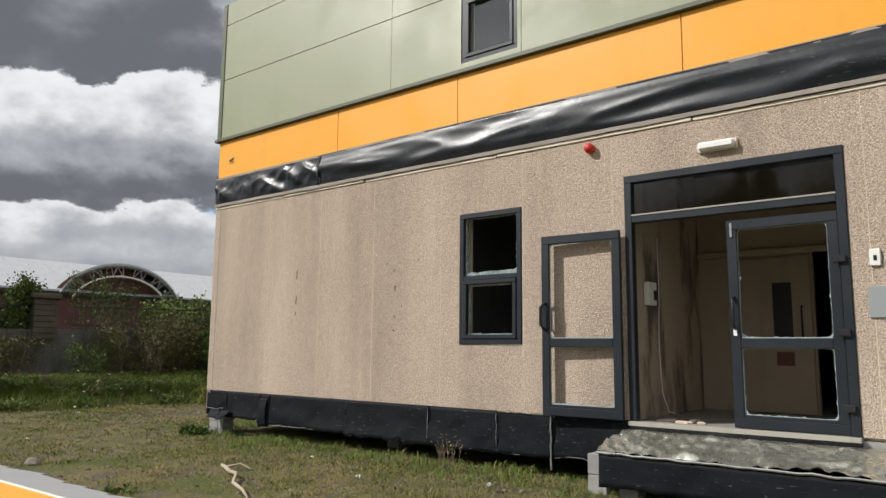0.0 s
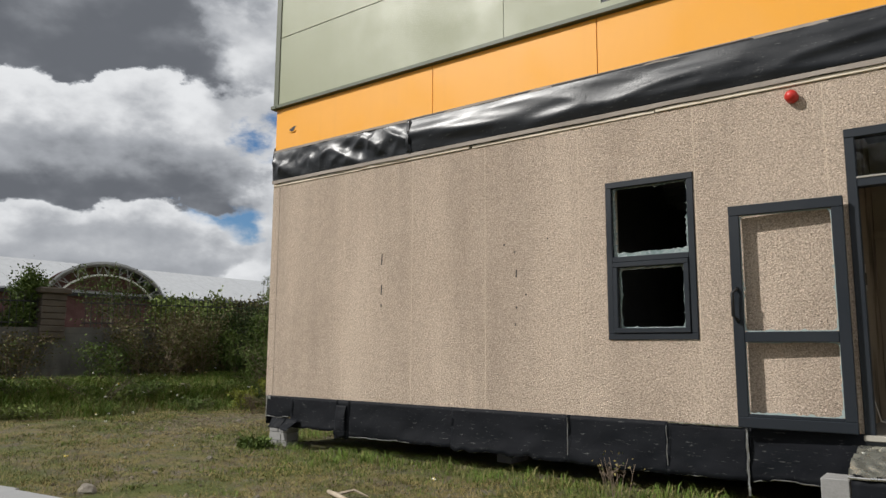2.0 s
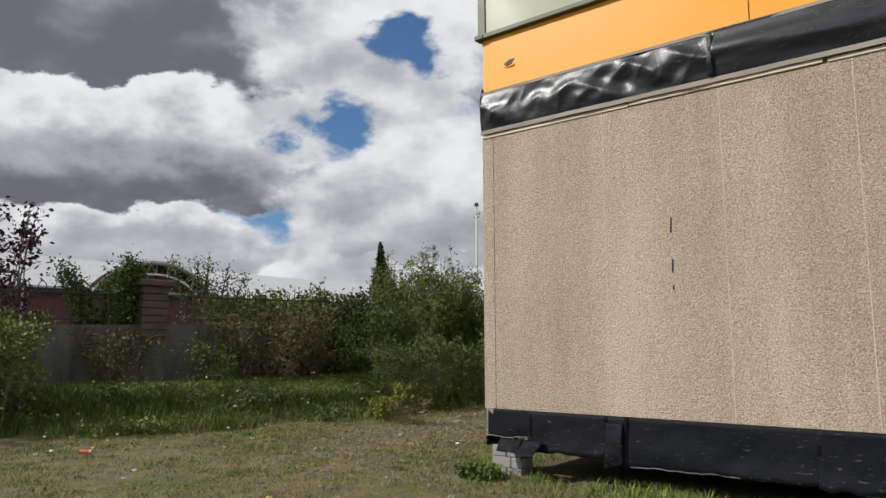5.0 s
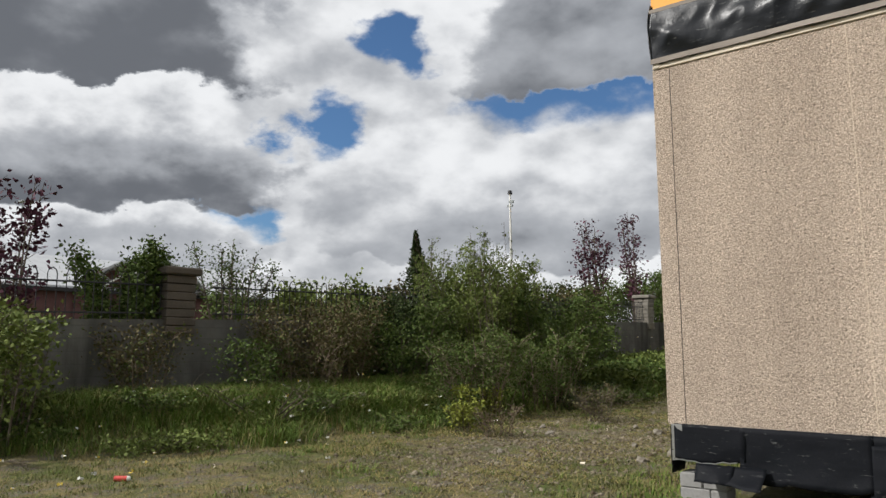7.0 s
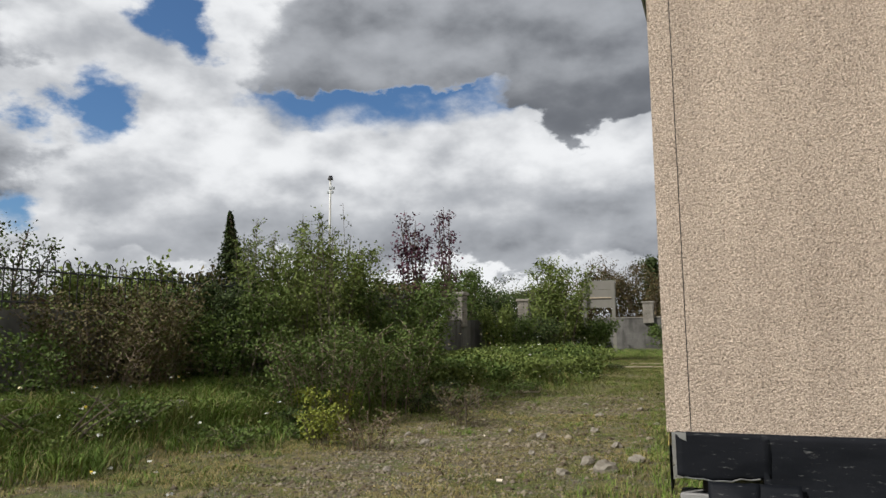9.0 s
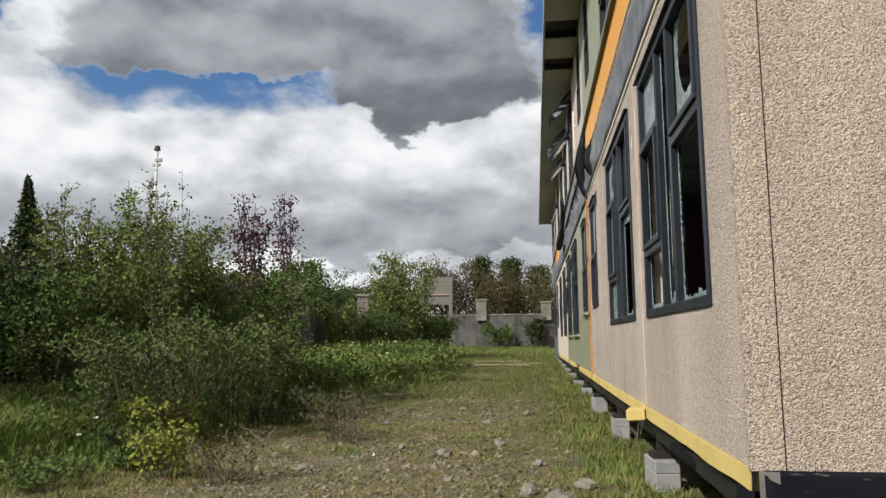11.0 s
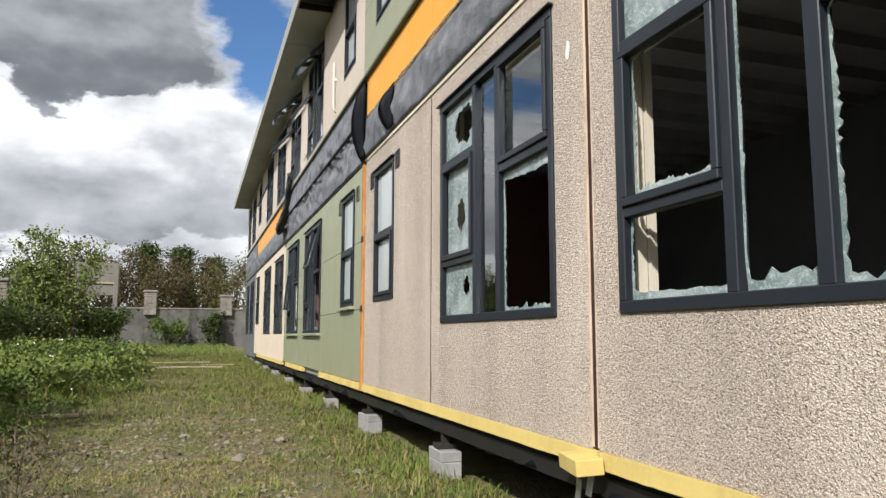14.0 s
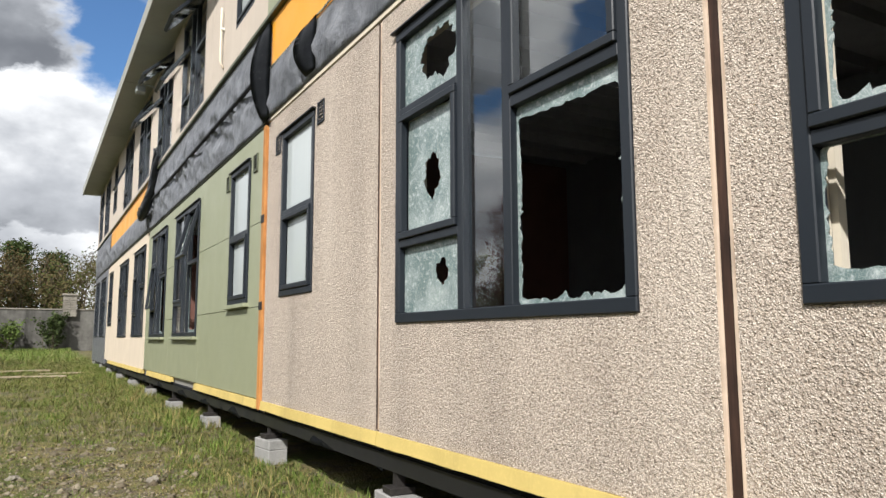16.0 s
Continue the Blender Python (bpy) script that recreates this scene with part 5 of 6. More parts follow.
def plant(name, label, category, x, y, height, spread, stems, twigs, leaf_n, leaf_size, leaf_m, seed, bark=None, upright=0.5, low=0.15, puff=0.10, base=0.25, stem_r=0.022, group="", z=None, shape=None, long=1.6, droop=0.0, curl=0.35, taper=0.0):
    """A many-stemmed bush or a tree: bent tapering stems, side twigs, and leaves round the twigs."""
    rnd = np.random.default_rng(seed)
    leaf_n, leaf_size = int(leaf_n * 0.76), leaf_size * 1.09
    g = (land(x, y) if z is None else z) - 0.05
    root = thing(name, pose(x, y, g), label, category, group)
    bm, anchors = bmesh.new(), []
    for s in range(stems):
        a = rnd.uniform(0, math.tau)
        r0, h = base * math.sqrt(rnd.random()), height * rnd.uniform(0.72, 1.0)
        lean = spread * math.sqrt(rnd.random()) * (1.25 - upright)
        if stems == 1:
            r0, h, lean = 0, height, spread * 0.06
        bend = rnd.uniform(-curl, curl, 2) * 0.5
        pts = []
        for i in range(9):
            f = i / 8
            o = r0 + lean * f ** (1.0 + upright)
            w = 0.05 * height * f * np.array([math.sin(f * 5 + bend[0] * 9), math.cos(f * 4 + bend[1] * 9)]) * curl
            pts.append((math.cos(a) * o + w[0], math.sin(a) * o + w[1], h * f * (1 - 0.08 * droop * f)))
        tube(bm, pts, [max(0.004, stem_r * (1 - 0.85 * i / 8)) for i in range(9)], 5)
        per = max(1, twigs // stems)
        for k in range(per):
            f = low + (0.98 - low) * rnd.random() ** 0.8
            i = min(7, int(f * 8))
            p = np.array(pts[i]) + (np.array(pts[i + 1]) - np.array(pts[i])) * (f * 8 - i)
            wide = 1.0 if shape is None else shape(f)
            ta = rnd.uniform(0, math.tau)
            ln = spread * rnd.uniform(0.25, 0.62) * wide * (1.05 - 0.45 * f)
            up = ln * (rnd.uniform(-0.1, 0.55) + 1.0 * upright * rnd.random() - droop * 0.5)
            q = p + np.array([math.cos(ta) * ln, math.sin(ta) * ln, up])
            m = (p + q) / 2 + np.array([0, 0, 0.12 * ln])
            tube(bm, [tuple(p), tuple(m), tuple(q)], [max(0.0035, stem_r * 0.4), 0.004, 0.0025], 3)
            anchors.append((p, m, q))
        anchors.append((np.array(pts[5]), np.array(pts[7]), np.array(pts[8])))
    A = np.array(anchors)
    i = rnd.integers(0, len(A), leaf_n)
    f = rnd.beta(2.2, 1.2, leaf_n)[:, None]
    P = (1 - f) ** 2 * A[i, 0] + 2 * f * (1 - f) * A[i, 1] + f ** 2 * A[i, 2]
    P = P + rnd.normal(size=P.shape) * puff
    # bring the whole plant to its height and half-width
    sz, sr = height / np.percentile(P[:, 2], 99.3), spread / np.percentile(np.hypot(P[:, 0], P[:, 1]), 93)
    P = P * np.array([sr, sr, sz])
    bmesh.ops.scale(bm, vec=(sr, sr, sz), verts=bm.verts[:])
    part("trunk", bm, bark or BARK, root)
    if taper:
        P[:, :2] *= np.clip(taper * (1.02 - P[:, 2:] / height), 0.06, 1.0)
    P[:, 2] = np.maximum(P[:, 2], 0.06)
    V, F = leaves_np(P, leaf_size, rnd, 0.2, long)
    ob = np_mesh("crown", V, F, leaf_m)
    ob.parent = root
    return root


def cone(f):
    return max(0.08, 1.3 * (1 - f))


def egg(f):
    return 0.55 + 0.9 * math.sin(math.pi * min(1, f))


# the great willow thicket and its skirts
plant("willow_bush", "big bushy willow with pale upright shoots on the bank", "bush", -19.6, 16.5, 3.3, 1.6, 40, 620, 34000, 0.06, LEAF_PALE, 1, upright=0.55, base=1.7, puff=0.09, low=0.12)
plant("willow_bush", "dense dark green willow at the bank's edge", "bush", -18.5, 17.6, 2.4, 1.5, 26, 380, 20000, 0.06, LEAF, 2, upright=0.4, base=1.5, low=0.08)
plant("willow_bush", "dense dark green willow at the bank's edge", "bush", -20.5, 14.1, 2.1, 1.3, 22, 320, 13000, 0.06, LEAF, 3, upright=0.45, base=1.3, low=0.08)
plant("shrub", "grey-green twiggy shrub at the foot of the bank", "shrub", -17.7, 13.4, 1.7, 1.1, 38, 330, 10000, 0.05, LEAF, 4, bark=DRYTWIG, upright=0.75, base=0.6, stem_r=0.011, puff=0.04, low=0.1)
plant("shrub", "grey-green twiggy shrub at the foot of the bank", "shrub", -17.3, 15.3, 1.7, 1.1, 34, 300, 9000, 0.055, LEAF, 5, bark=DRYTWIG, upright=0.7, base=0.7, stem_r=0.011, puff=0.05, low=0.1)
plant("shrub", "brownish hawthorn shrub in front of the boundary wall", "shrub", -20.9, 11.5, 1.95, 1.3, 26, 340, 11000, 0.055, LEAF_BROWN, 6, bark=DRYTWIG, upright=0.5, base=1.0, stem_r=0.016, low=0.06)
plant("shrub", "brownish hawthorn shrub in front of the boundary wall", "shrub", -21.0, 13.0, 2.1, 1.2, 22, 280, 9000, 0.06, LEAF_BROWN, 7, bark=DRYTWIG, upright=0.5, base=1.0, stem_r=0.016, low=0.06)
plant("shrub", "dark hawthorn shrub along the boundary wall", "shrub", -21.1, 14.6, 2.3, 1.1, 22, 320, 12000, 0.07, LEAF_DARK, 8, upright=0.45, base=1.1, low=0.06)
plant("shrub", "dark hawthorn shrub along the boundary wall", "shrub", -21.1, 18.3, 2.4, 1.3, 22, 340, 13000, 0.075, LEAF_DARK, 9, upright=0.45, base=1.2, low=0.06)
plant("shrub", "dark hawthorn shrub along the boundary wall", "shrub", -20.9, 20.6, 2.0, 1.2, 22, 340, 12000, 0.08, LEAF, 10, upright=0.45, base=1.2, low=0.06)
plant("shrub", "light green elder shrub before the wall", "shrub", -20.3, 5.2, 2.05, 1.05, 20, 200, 5200, 0.075, LEAF_PALE, 11, upright=0.5, base=0.8, low=0.15, puff=0.08)
plant("shrub", "light green elder shrub before the wall", "shrub", -21.1, 4.3, 1.8, 1.2, 18, 220, 6000, 0.085, LEAF, 12, upright=0.5, base=0.8, low=0.15)
plant("shrub", "thin brown shrub before the wall", "shrub", -21.3, 8.2, 1.5, 0.9, 14, 130, 2600, 0.06, LEAF_BROWN, 13, bark=DRYTWIG, upright=0.6, base=0.5, stem_r=0.012)
plant("shrub", "small green shrub before the wall", "shrub", -20.4, 10.0, 1.3, 0.8, 12, 110, 2400, 0.06, LEAF, 14, upright=0.6, base=0.4, stem_r=0.01)
plant("shrub", "dark shrub against the boundary wall", "shrub", -21.2, 1.6, 2.0, 1.3, 16, 220, 7000, 0.08, LEAF_DARK, 15, upright=0.5, base=0.9)
for k in range(11):
    r = random.Random(800 + k)
    plant("willow_shoots", "tall pale feathery willow whips on the bank", "bush", -19.6 + r.uniform(-1.7, 1.6), 16.4 + r.uniform(-1.8, 1.7), r.uniform(3.2, 3.9), 0.42, 5, 60, 700, 0.055, LEAF_PALE, 810 + k, upright=0.95, base=0.25, low=0.45, puff=0.03, stem_r=0.010, group="willow whips")
# over the wall
plant("conifer", "dense round-headed evergreen beside the gate pillar", "tree", -22.5, 8.5, 3.0, 0.85, 7, 420, 15000, 0.075, LEAF, 20, upright=0.35, base=0.2, low=0.38, puff=0.11, shape=cone, stem_r=0.05)
plant("apple_tree", "open round-headed tree with pale young leaves", "tree", -24.0, 11.9, 3.5, 1.0, 6, 200, 3000, 0.065, LEAF, 21, upright=0.3, base=0.2, low=0.45, stem_r=0.05, shape=egg)
plant("plum_tree", "slim purple-leaved plum tree beyond the wall", "tree", -23.6, 6.7, 4.2, 0.7, 6, 90, 1300, 0.12, LEAF_PURPLE, 22, upright=0.7, base=0.15, low=0.35, stem_r=0.03)
plant("plum_tree", "slim purple-leaved plum tree beside the wall", "tree", -22.4, 28.4, 5.9, 0.85, 9, 130, 2200, 0.125, LEAF_PURPLE, 23, upright=0.95, base=0.15, low=0.35, stem_r=0.04)
plant("plum_tree", "slim purple-leaved plum tree beside the wall", "tree", -22.5, 32.3, 6.7, 0.6, 5, 90, 1300, 0.13, LEAF_PURPLE, 24, upright=0.95, base=0.15, low=0.35, stem_r=0.04)
plant("cypress", "narrow dark cypress behind the wall", "tree", -23.4, 18.1, 4.4, 1.05, 1, 520, 17000, 0.075, LEAF_DARK, 25, upright=0.95, base=0.18, low=0.1, taper=1.9, puff=0.08, shape=cone, stem_r=0.03)
for k, (x, y, h, s, m) in enumerate(((-23.3, 14.4, 2.7, 1.2, LEAF_PALE), (-23.5, 16.2, 2.7, 1.2, LEAF_BROWN), (-23.4, 20.8, 3.0, 1.6, LEAF_DARK), (-23.6, 23.8, 3.0, 1.7, LEAF_DARK), (-23.6, 27.2, 3.1, 1.8, LEAF_BROWN),
                                     (-23.8, 30.4, 3.5, 1.9, LEAF_DARK), (-23.5, 34.8, 4.4, 2.0, LEAF), (-23.6, 38.8, 4.2, 2.0, LEAF_DARK), (-24.5, 46.0, 4.0, 2.4, LEAF_DARK), (-24.5, 53.0, 4.4, 2.6, LEAF), (-24, 60, 4.6, 2.6, LEAF_DARK))):
    plant("hedge_tree", "thick hedge tree standing over the boundary wall", "tree", x, y, h, s, 12, 200, 7500, 0.12, m, 30 + k, upright=0.35, base=0.7, low=0.3, puff=0.14, stem_r=0.04, group="hedge over the wall")
for k, (x, y, h, s, m) in enumerate(((-20.8, 24.0, 1.6, 1.3, LEAF), (-21.0, 34.2, 2.5, 0.9, LEAF_PALE), (-20.6, 36.6, 2.0, 1.3, LEAF), (-20.6, 39.8, 2.2, 1.4, LEAF_DARK))):
    plant("shrub", "leafy shrub growing against the boundary wall", "shrub", x, y, h, s, 14, 200, 6000, 0.10, m, 50 + k, upright=0.45, base=0.9, low=0.08, puff=0.12)
plant("willow_tree", "young willow with feathery upright shoots", "tree", -19.5, 41.5, 5.5, 1.7, 14, 330, 12000, 0.13, LEAF_PALE, 60, upright=0.6, base=0.7, low=0.1, puff=0.16, stem_r=0.04)
plant("willow_tree", "bushy young willow near the sign board", "tree", -18.4, 43.0, 2.6, 1.6, 12, 220, 8000, 0.12, LEAF, 61, upright=0.5, base=0.8, low=0.08, puff=0.15)
plant("shrub", "ivy-green bush against the far wall", "shrub", -15.6, 64.6, 2.2, 1.5, 10, 120, 2600, 0.16, LEAF, 62, upright=0.5, base=0.6)
plant("ivy", "dark ivy hanging on the far wall", "ivy", -12.6, 65.2, 2.6, 0.9, 8, 90, 2200, 0.16, LEAF_DARK, 63, upright=0.8, base=0.5)
for k, (x, y, h, s) in enumerate(((-17.6, 20.8, 0.5, 1.3), (-17.2, 23.4, 0.55, 1.4), (-16.7, 25.8, 0.6, 1.4), (-17.0, 28.3, 0.75, 1.6), (-16.6, 31.0, 0.8, 1.4), (-18.8, 26.0, 0.6, 1.6), (-18.9, 22.3, 0.5, 1.5), (-18.8, 30.0, 0.75, 1.6), (-17.8, 18.9, 0.5, 1.1), (-17.8, 33.5, 0.75, 1.5), (-20.3, 27.5, 0.6, 1.4), (-20.2, 31.5, 0.6, 1.4))):
    plant("bramble", "low tangled bramble mound with small white flowers", "bramble", x, y, h, s, 22, 160, 6500, 0.085, LEAF_PALE if k % 3 else LEAF, 70 + k, upright=0.25, base=1.1, low=0.1, puff=0.13, stem_r=0.008, droop=0.6, group="brambles on the bank")
# weeds at the bank's foot
plant("weed", "yellow-green flowering weed clump", "weed", -16.25, 11.0, 0.55, 0.35, 16, 90, 1500, 0.045, LEAF_LIME, 90, upright=0.7, base=0.2, stem_r=0.005, puff=0.03)
plant("weed", "yellow-green flowering weed clump", "weed", -17.3, 12.9, 0.7, 0.5, 18, 110, 2000, 0.05, LEAF_LIME, 91, upright=0.7, base=0.3, stem_r=0.005, puff=0.03)
plant("weed", "thin reddish weed with bare twigs", "weed", -15.1, 13.6, 0.75, 0.6, 22, 110, 900, 0.035, LEAF_BROWN, 92, bark=BARK, upright=0.6, base=0.25, stem_r=0.004, puff=0.03)
plant("weed", "thin reddish weed with bare twigs", "weed", -15.5, 10.9, 0.55, 0.4, 16, 80, 500, 0.035, LEAF_BROWN, 93, bark=DRYTWIG, upright=0.6, base=0.2, stem_r=0.005, puff=0.03)
plant("weed", "leafy dock weed at the building corner", "weed", -11.35, 7.4, 0.2, 0.24, 14, 60, 900, 0.06, LEAF, 94, upright=0.5, base=0.22, stem_r=0.005, puff=0.04)
plant("weed", "dry seeding weed under the skirt", "weed", -5.5, 7.1, 0.5, 0.25, 10, 30, 60, 0.03, GRASS_DRY, 95, bark=DRYTWIG, upright=0.7, base=0.15, stem_r=0.004)
plant("dead_branch", "dead curled branch in the long grass", "branch", -18.7, 8.9, 0.75, 1.1, 7, 22, 30, 0.03, LEAF_BROWN, 96, bark=BARK, upright=0.1, base=0.3, stem_r=0.022, curl=1.4)
plant("weed", "dandelion clump by the fallen panel", "weed", -7.35, 3.95, 0.12, 0.13, 8, 26, 160, 0.045, LEAF, 97, upright=0.4, base=0.1, stem_r=0.004, puff=0.03)

# broad-leaved weeds through the long grass of the bank
for k in range(56):
    r = random.Random(500 + k)
    y = r.uniform(3.5, 17) if k < 42 else r.uniform(17, 34)
    x = toe(y) - r.uniform(-0.3, 2.6)
    plant("weed", "leafy green weed clump on the grassy bank", "weed", x, y, r.uniform(0.25, 0.5), r.uniform(0.35, 0.75), 12, 70, 1100, 0.05, r.choice((LEAF, LEAF, LEAF_PALE, LEAF_DARK)), 520 + k, upright=0.5, base=0.2, stem_r=0.005, puff=0.05, group="weeds on the bank")


# ---- grass and stones ----
def grass(name, label, mat, boxes, blades, seed, bend=1.0):
    """boxes: (x0, x1, y0, y1, tufts, height, keep) where keep(x, y) says how likely a tuft stands there."""
    rnd = np.random.default_rng(seed)
    C, Hh = [], []
    for x0, x1, y0, y1, n, h, keep in boxes:
        X, Y = rnd.uniform(x0, x1, n), rnd.uniform(y0, y1, n)
        for x, y, r in zip(X, Y, rnd.random(n)):
            k = keep(x, y)
            if r < k:
                C.append((x, y, land(x, y) - 0.01))
                Hh.append(h * (0.55 + 0.7 * k))
    C, Hh = np.array(C), np.array(Hh)
    n = len(C) * blades
    P = np.repeat(C, blades, 0) + np.concatenate([rnd.normal(size=(n, 2)) * 0.045, np.zeros((n, 1))], 1)
    H = np.repeat(Hh, blades) * rnd.uniform(0.5, 1.25, n)
    a = rnd.uniform(0, math.tau, n)
    D = np.stack([np.cos(a), np.sin(a), np.zeros(n)], 1)
    S = np.stack([-np.sin(a), np.cos(a), np.zeros(n)], 1)
    lean = (H * rnd.uniform(0.25, 1.5, n) * bend)[:, None]
    w = (0.0034 + 0.012 * H)[:, None] * 0.8
    up = np.zeros((n, 3))
    up[:, 2] = H
    mid = P + D * lean * 0.3 + up * 0.6
    V = np.stack([P - S * w, P + S * w, mid + S * w * 0.7, mid - S * w * 0.7, P + D * lean + up * (1 - 0.25 * rnd.random((n, 1)))], 1).reshape(-1, 3)
    o = np.arange(n)[:, None] * 5
    F = np.concatenate([o + np.array([0, 1, 2]), o + np.array([0, 2, 3]), o + np.array([3, 2, 4])], 0)
    ob = np_mesh(name, V, F, mat)
    tagged(ob, label, "grass", kind="stuff")


def under(x, y):
    return x > X0 + 0.25 and y > Y0 + 0.3


def patch(x, y, s, o):
    return 0.5 + 0.5 * noise.noise((x * s, y * s, o)) + 0.25 * noise.noise((x * s * 3.1, y * s * 3.1, o + 4))


def track(x, y):
    """The worn gravelly strip round the corner and along the long side."""
    d = math.hypot((x + 14.2) / 1.9, (y - 11.0) / 4.5) if y < 16 else abs(x + 13.9) / 1.6 + max(0, (y - 20) * 0.07)
    return smooth(1.35, 0.45, d) * (0.6 + 0.6 * patch(x, y, 0.5, 40)) * (1 - 0.75 * smooth(15.5, 21, y))


def lawn(x, y):
    if under(x, y):
        return 0.0
    return max(0, smooth(0.18 - 0.2 * smooth(13, 20, y), 0.66 - 0.25 * smooth(13, 20, y), patch(x, y, 0.55, 11)) - 0.6 * track(x, y) + 0.25 * smooth(0.9, 0.2, abs(x - X0 + 0.2) if y > Y0 else abs(y - Y0 + 0.3)))


def dry(x, y):
    if under(x, y):
        return 0.0
    return max(0, smooth(0.3, 0.7, 1 - patch(x, y, 0.7, 23)) * (0.95 - 0.5 * smooth(14, 20, y)) - 0.3 * track(x, y))


def bankside(x, y):
    return smooth(-0.5, 1.2, toe(y) - x + 0.6 * noise.noise((x * 0.8, y * 0.8, 8))) * (0.45 + 0.7 * patch(x, y, 0.9, 31))


def footing(x, y):
    if under(x, y):
        return 0.0
    d = (X0 - x) if y > Y0 else (Y0 - y)
    return smooth(1.3, 0.1, abs(d)) * patch(x, y, 0.9, 51) * 1.1


grass("grass_short", "short sparse green grass over the waste ground", GRASS,
      [(-20, 0, 1.5, 8.2, 15000, 0.045, lawn), (-18, -11.2, 8.0, 20, 15000, 0.05, lawn), (-18, -11.2, 20, 50, 14000, 0.10, lawn)], 6, 101, 1.5)
grass("grass_dry", "short straw-coloured dead grass", GRASS_DRY,
      [(-20, 0, 1.5, 8.2, 17000, 0.045, dry), (-18, -11.2, 8.0, 20, 17000, 0.05, dry), (-18, -11.2, 20, 50, 6000, 0.07, dry)], 6, 102, 1.8)
grass("grass_tall", "long lush grass and weeds on the bank", GRASS_TALL,
      [(-22, -15.0, 2, 16, 19000, 0.31, bankside), (-21.5, -14.5, 16, 36, 9000, 0.27, bankside), (-24, -11.5, 46, 66, 3500, 0.3, lambda x, y: 0.7)], 8, 103, 1.3)
grass("grass_tussock", "darker tussocks standing out of the short grass", GRASS_TALL,
      [(-18, 0, 3.0, 8.0, 2600, 0.075, lambda x, y: 0 if under(x, y) else smooth(0.55, 0.85, patch(x, y, 1.3, 77))), (-17.5, -11.3, 8, 24, 3000, 0.085, lambda x, y: smooth(0.5, 0.8, patch(x, y, 1.3, 77)) * (1 - 0.6 * track(x, y))),
       (-17.5, -11.3, 24, 46, 1500, 0.15, lambda x, y: smooth(0.5, 0.8, patch(x, y, 1.1, 77)))], 16, 106)
grass("grass_footing", "longer grass along the foot of the building", GRASS_TALL,
      [(-11.7, 0.5, 6.2, 7.9, 3600, 0.13, footing), (-12.9, -11.2, 7.5, 46, 7500, 0.13, footing)], 7, 104)
grass("grass_straw", "straw stalks in the long grass", GRASS_DRY,
      [(-22, -15.0, 2, 16, 1400, 0.32, bankside), (-21.5, -14.5, 16, 36, 1000, 0.34, bankside), (-12.6, -11.4, 12, 30, 500, 0.2, footing)], 6, 105)


def stone_mesh(name, seed, sub=2):
    bm = bmesh.new()
    bmesh.ops.create_icosphere(bm, subdivisions=sub, radius=1.0)
    for v in bm.verts:
        v.co *= 1 + 0.5 * noise.noise(v.co * 1.3 + Vector((seed * 3.7, 0, 0))) + 0.14 * noise.noise(v.co * 3 + Vector((0, seed, 0)))
    me = bpy.data.meshes.new(name)
    bm.to_mesh(me)
    bm.free()
    return me


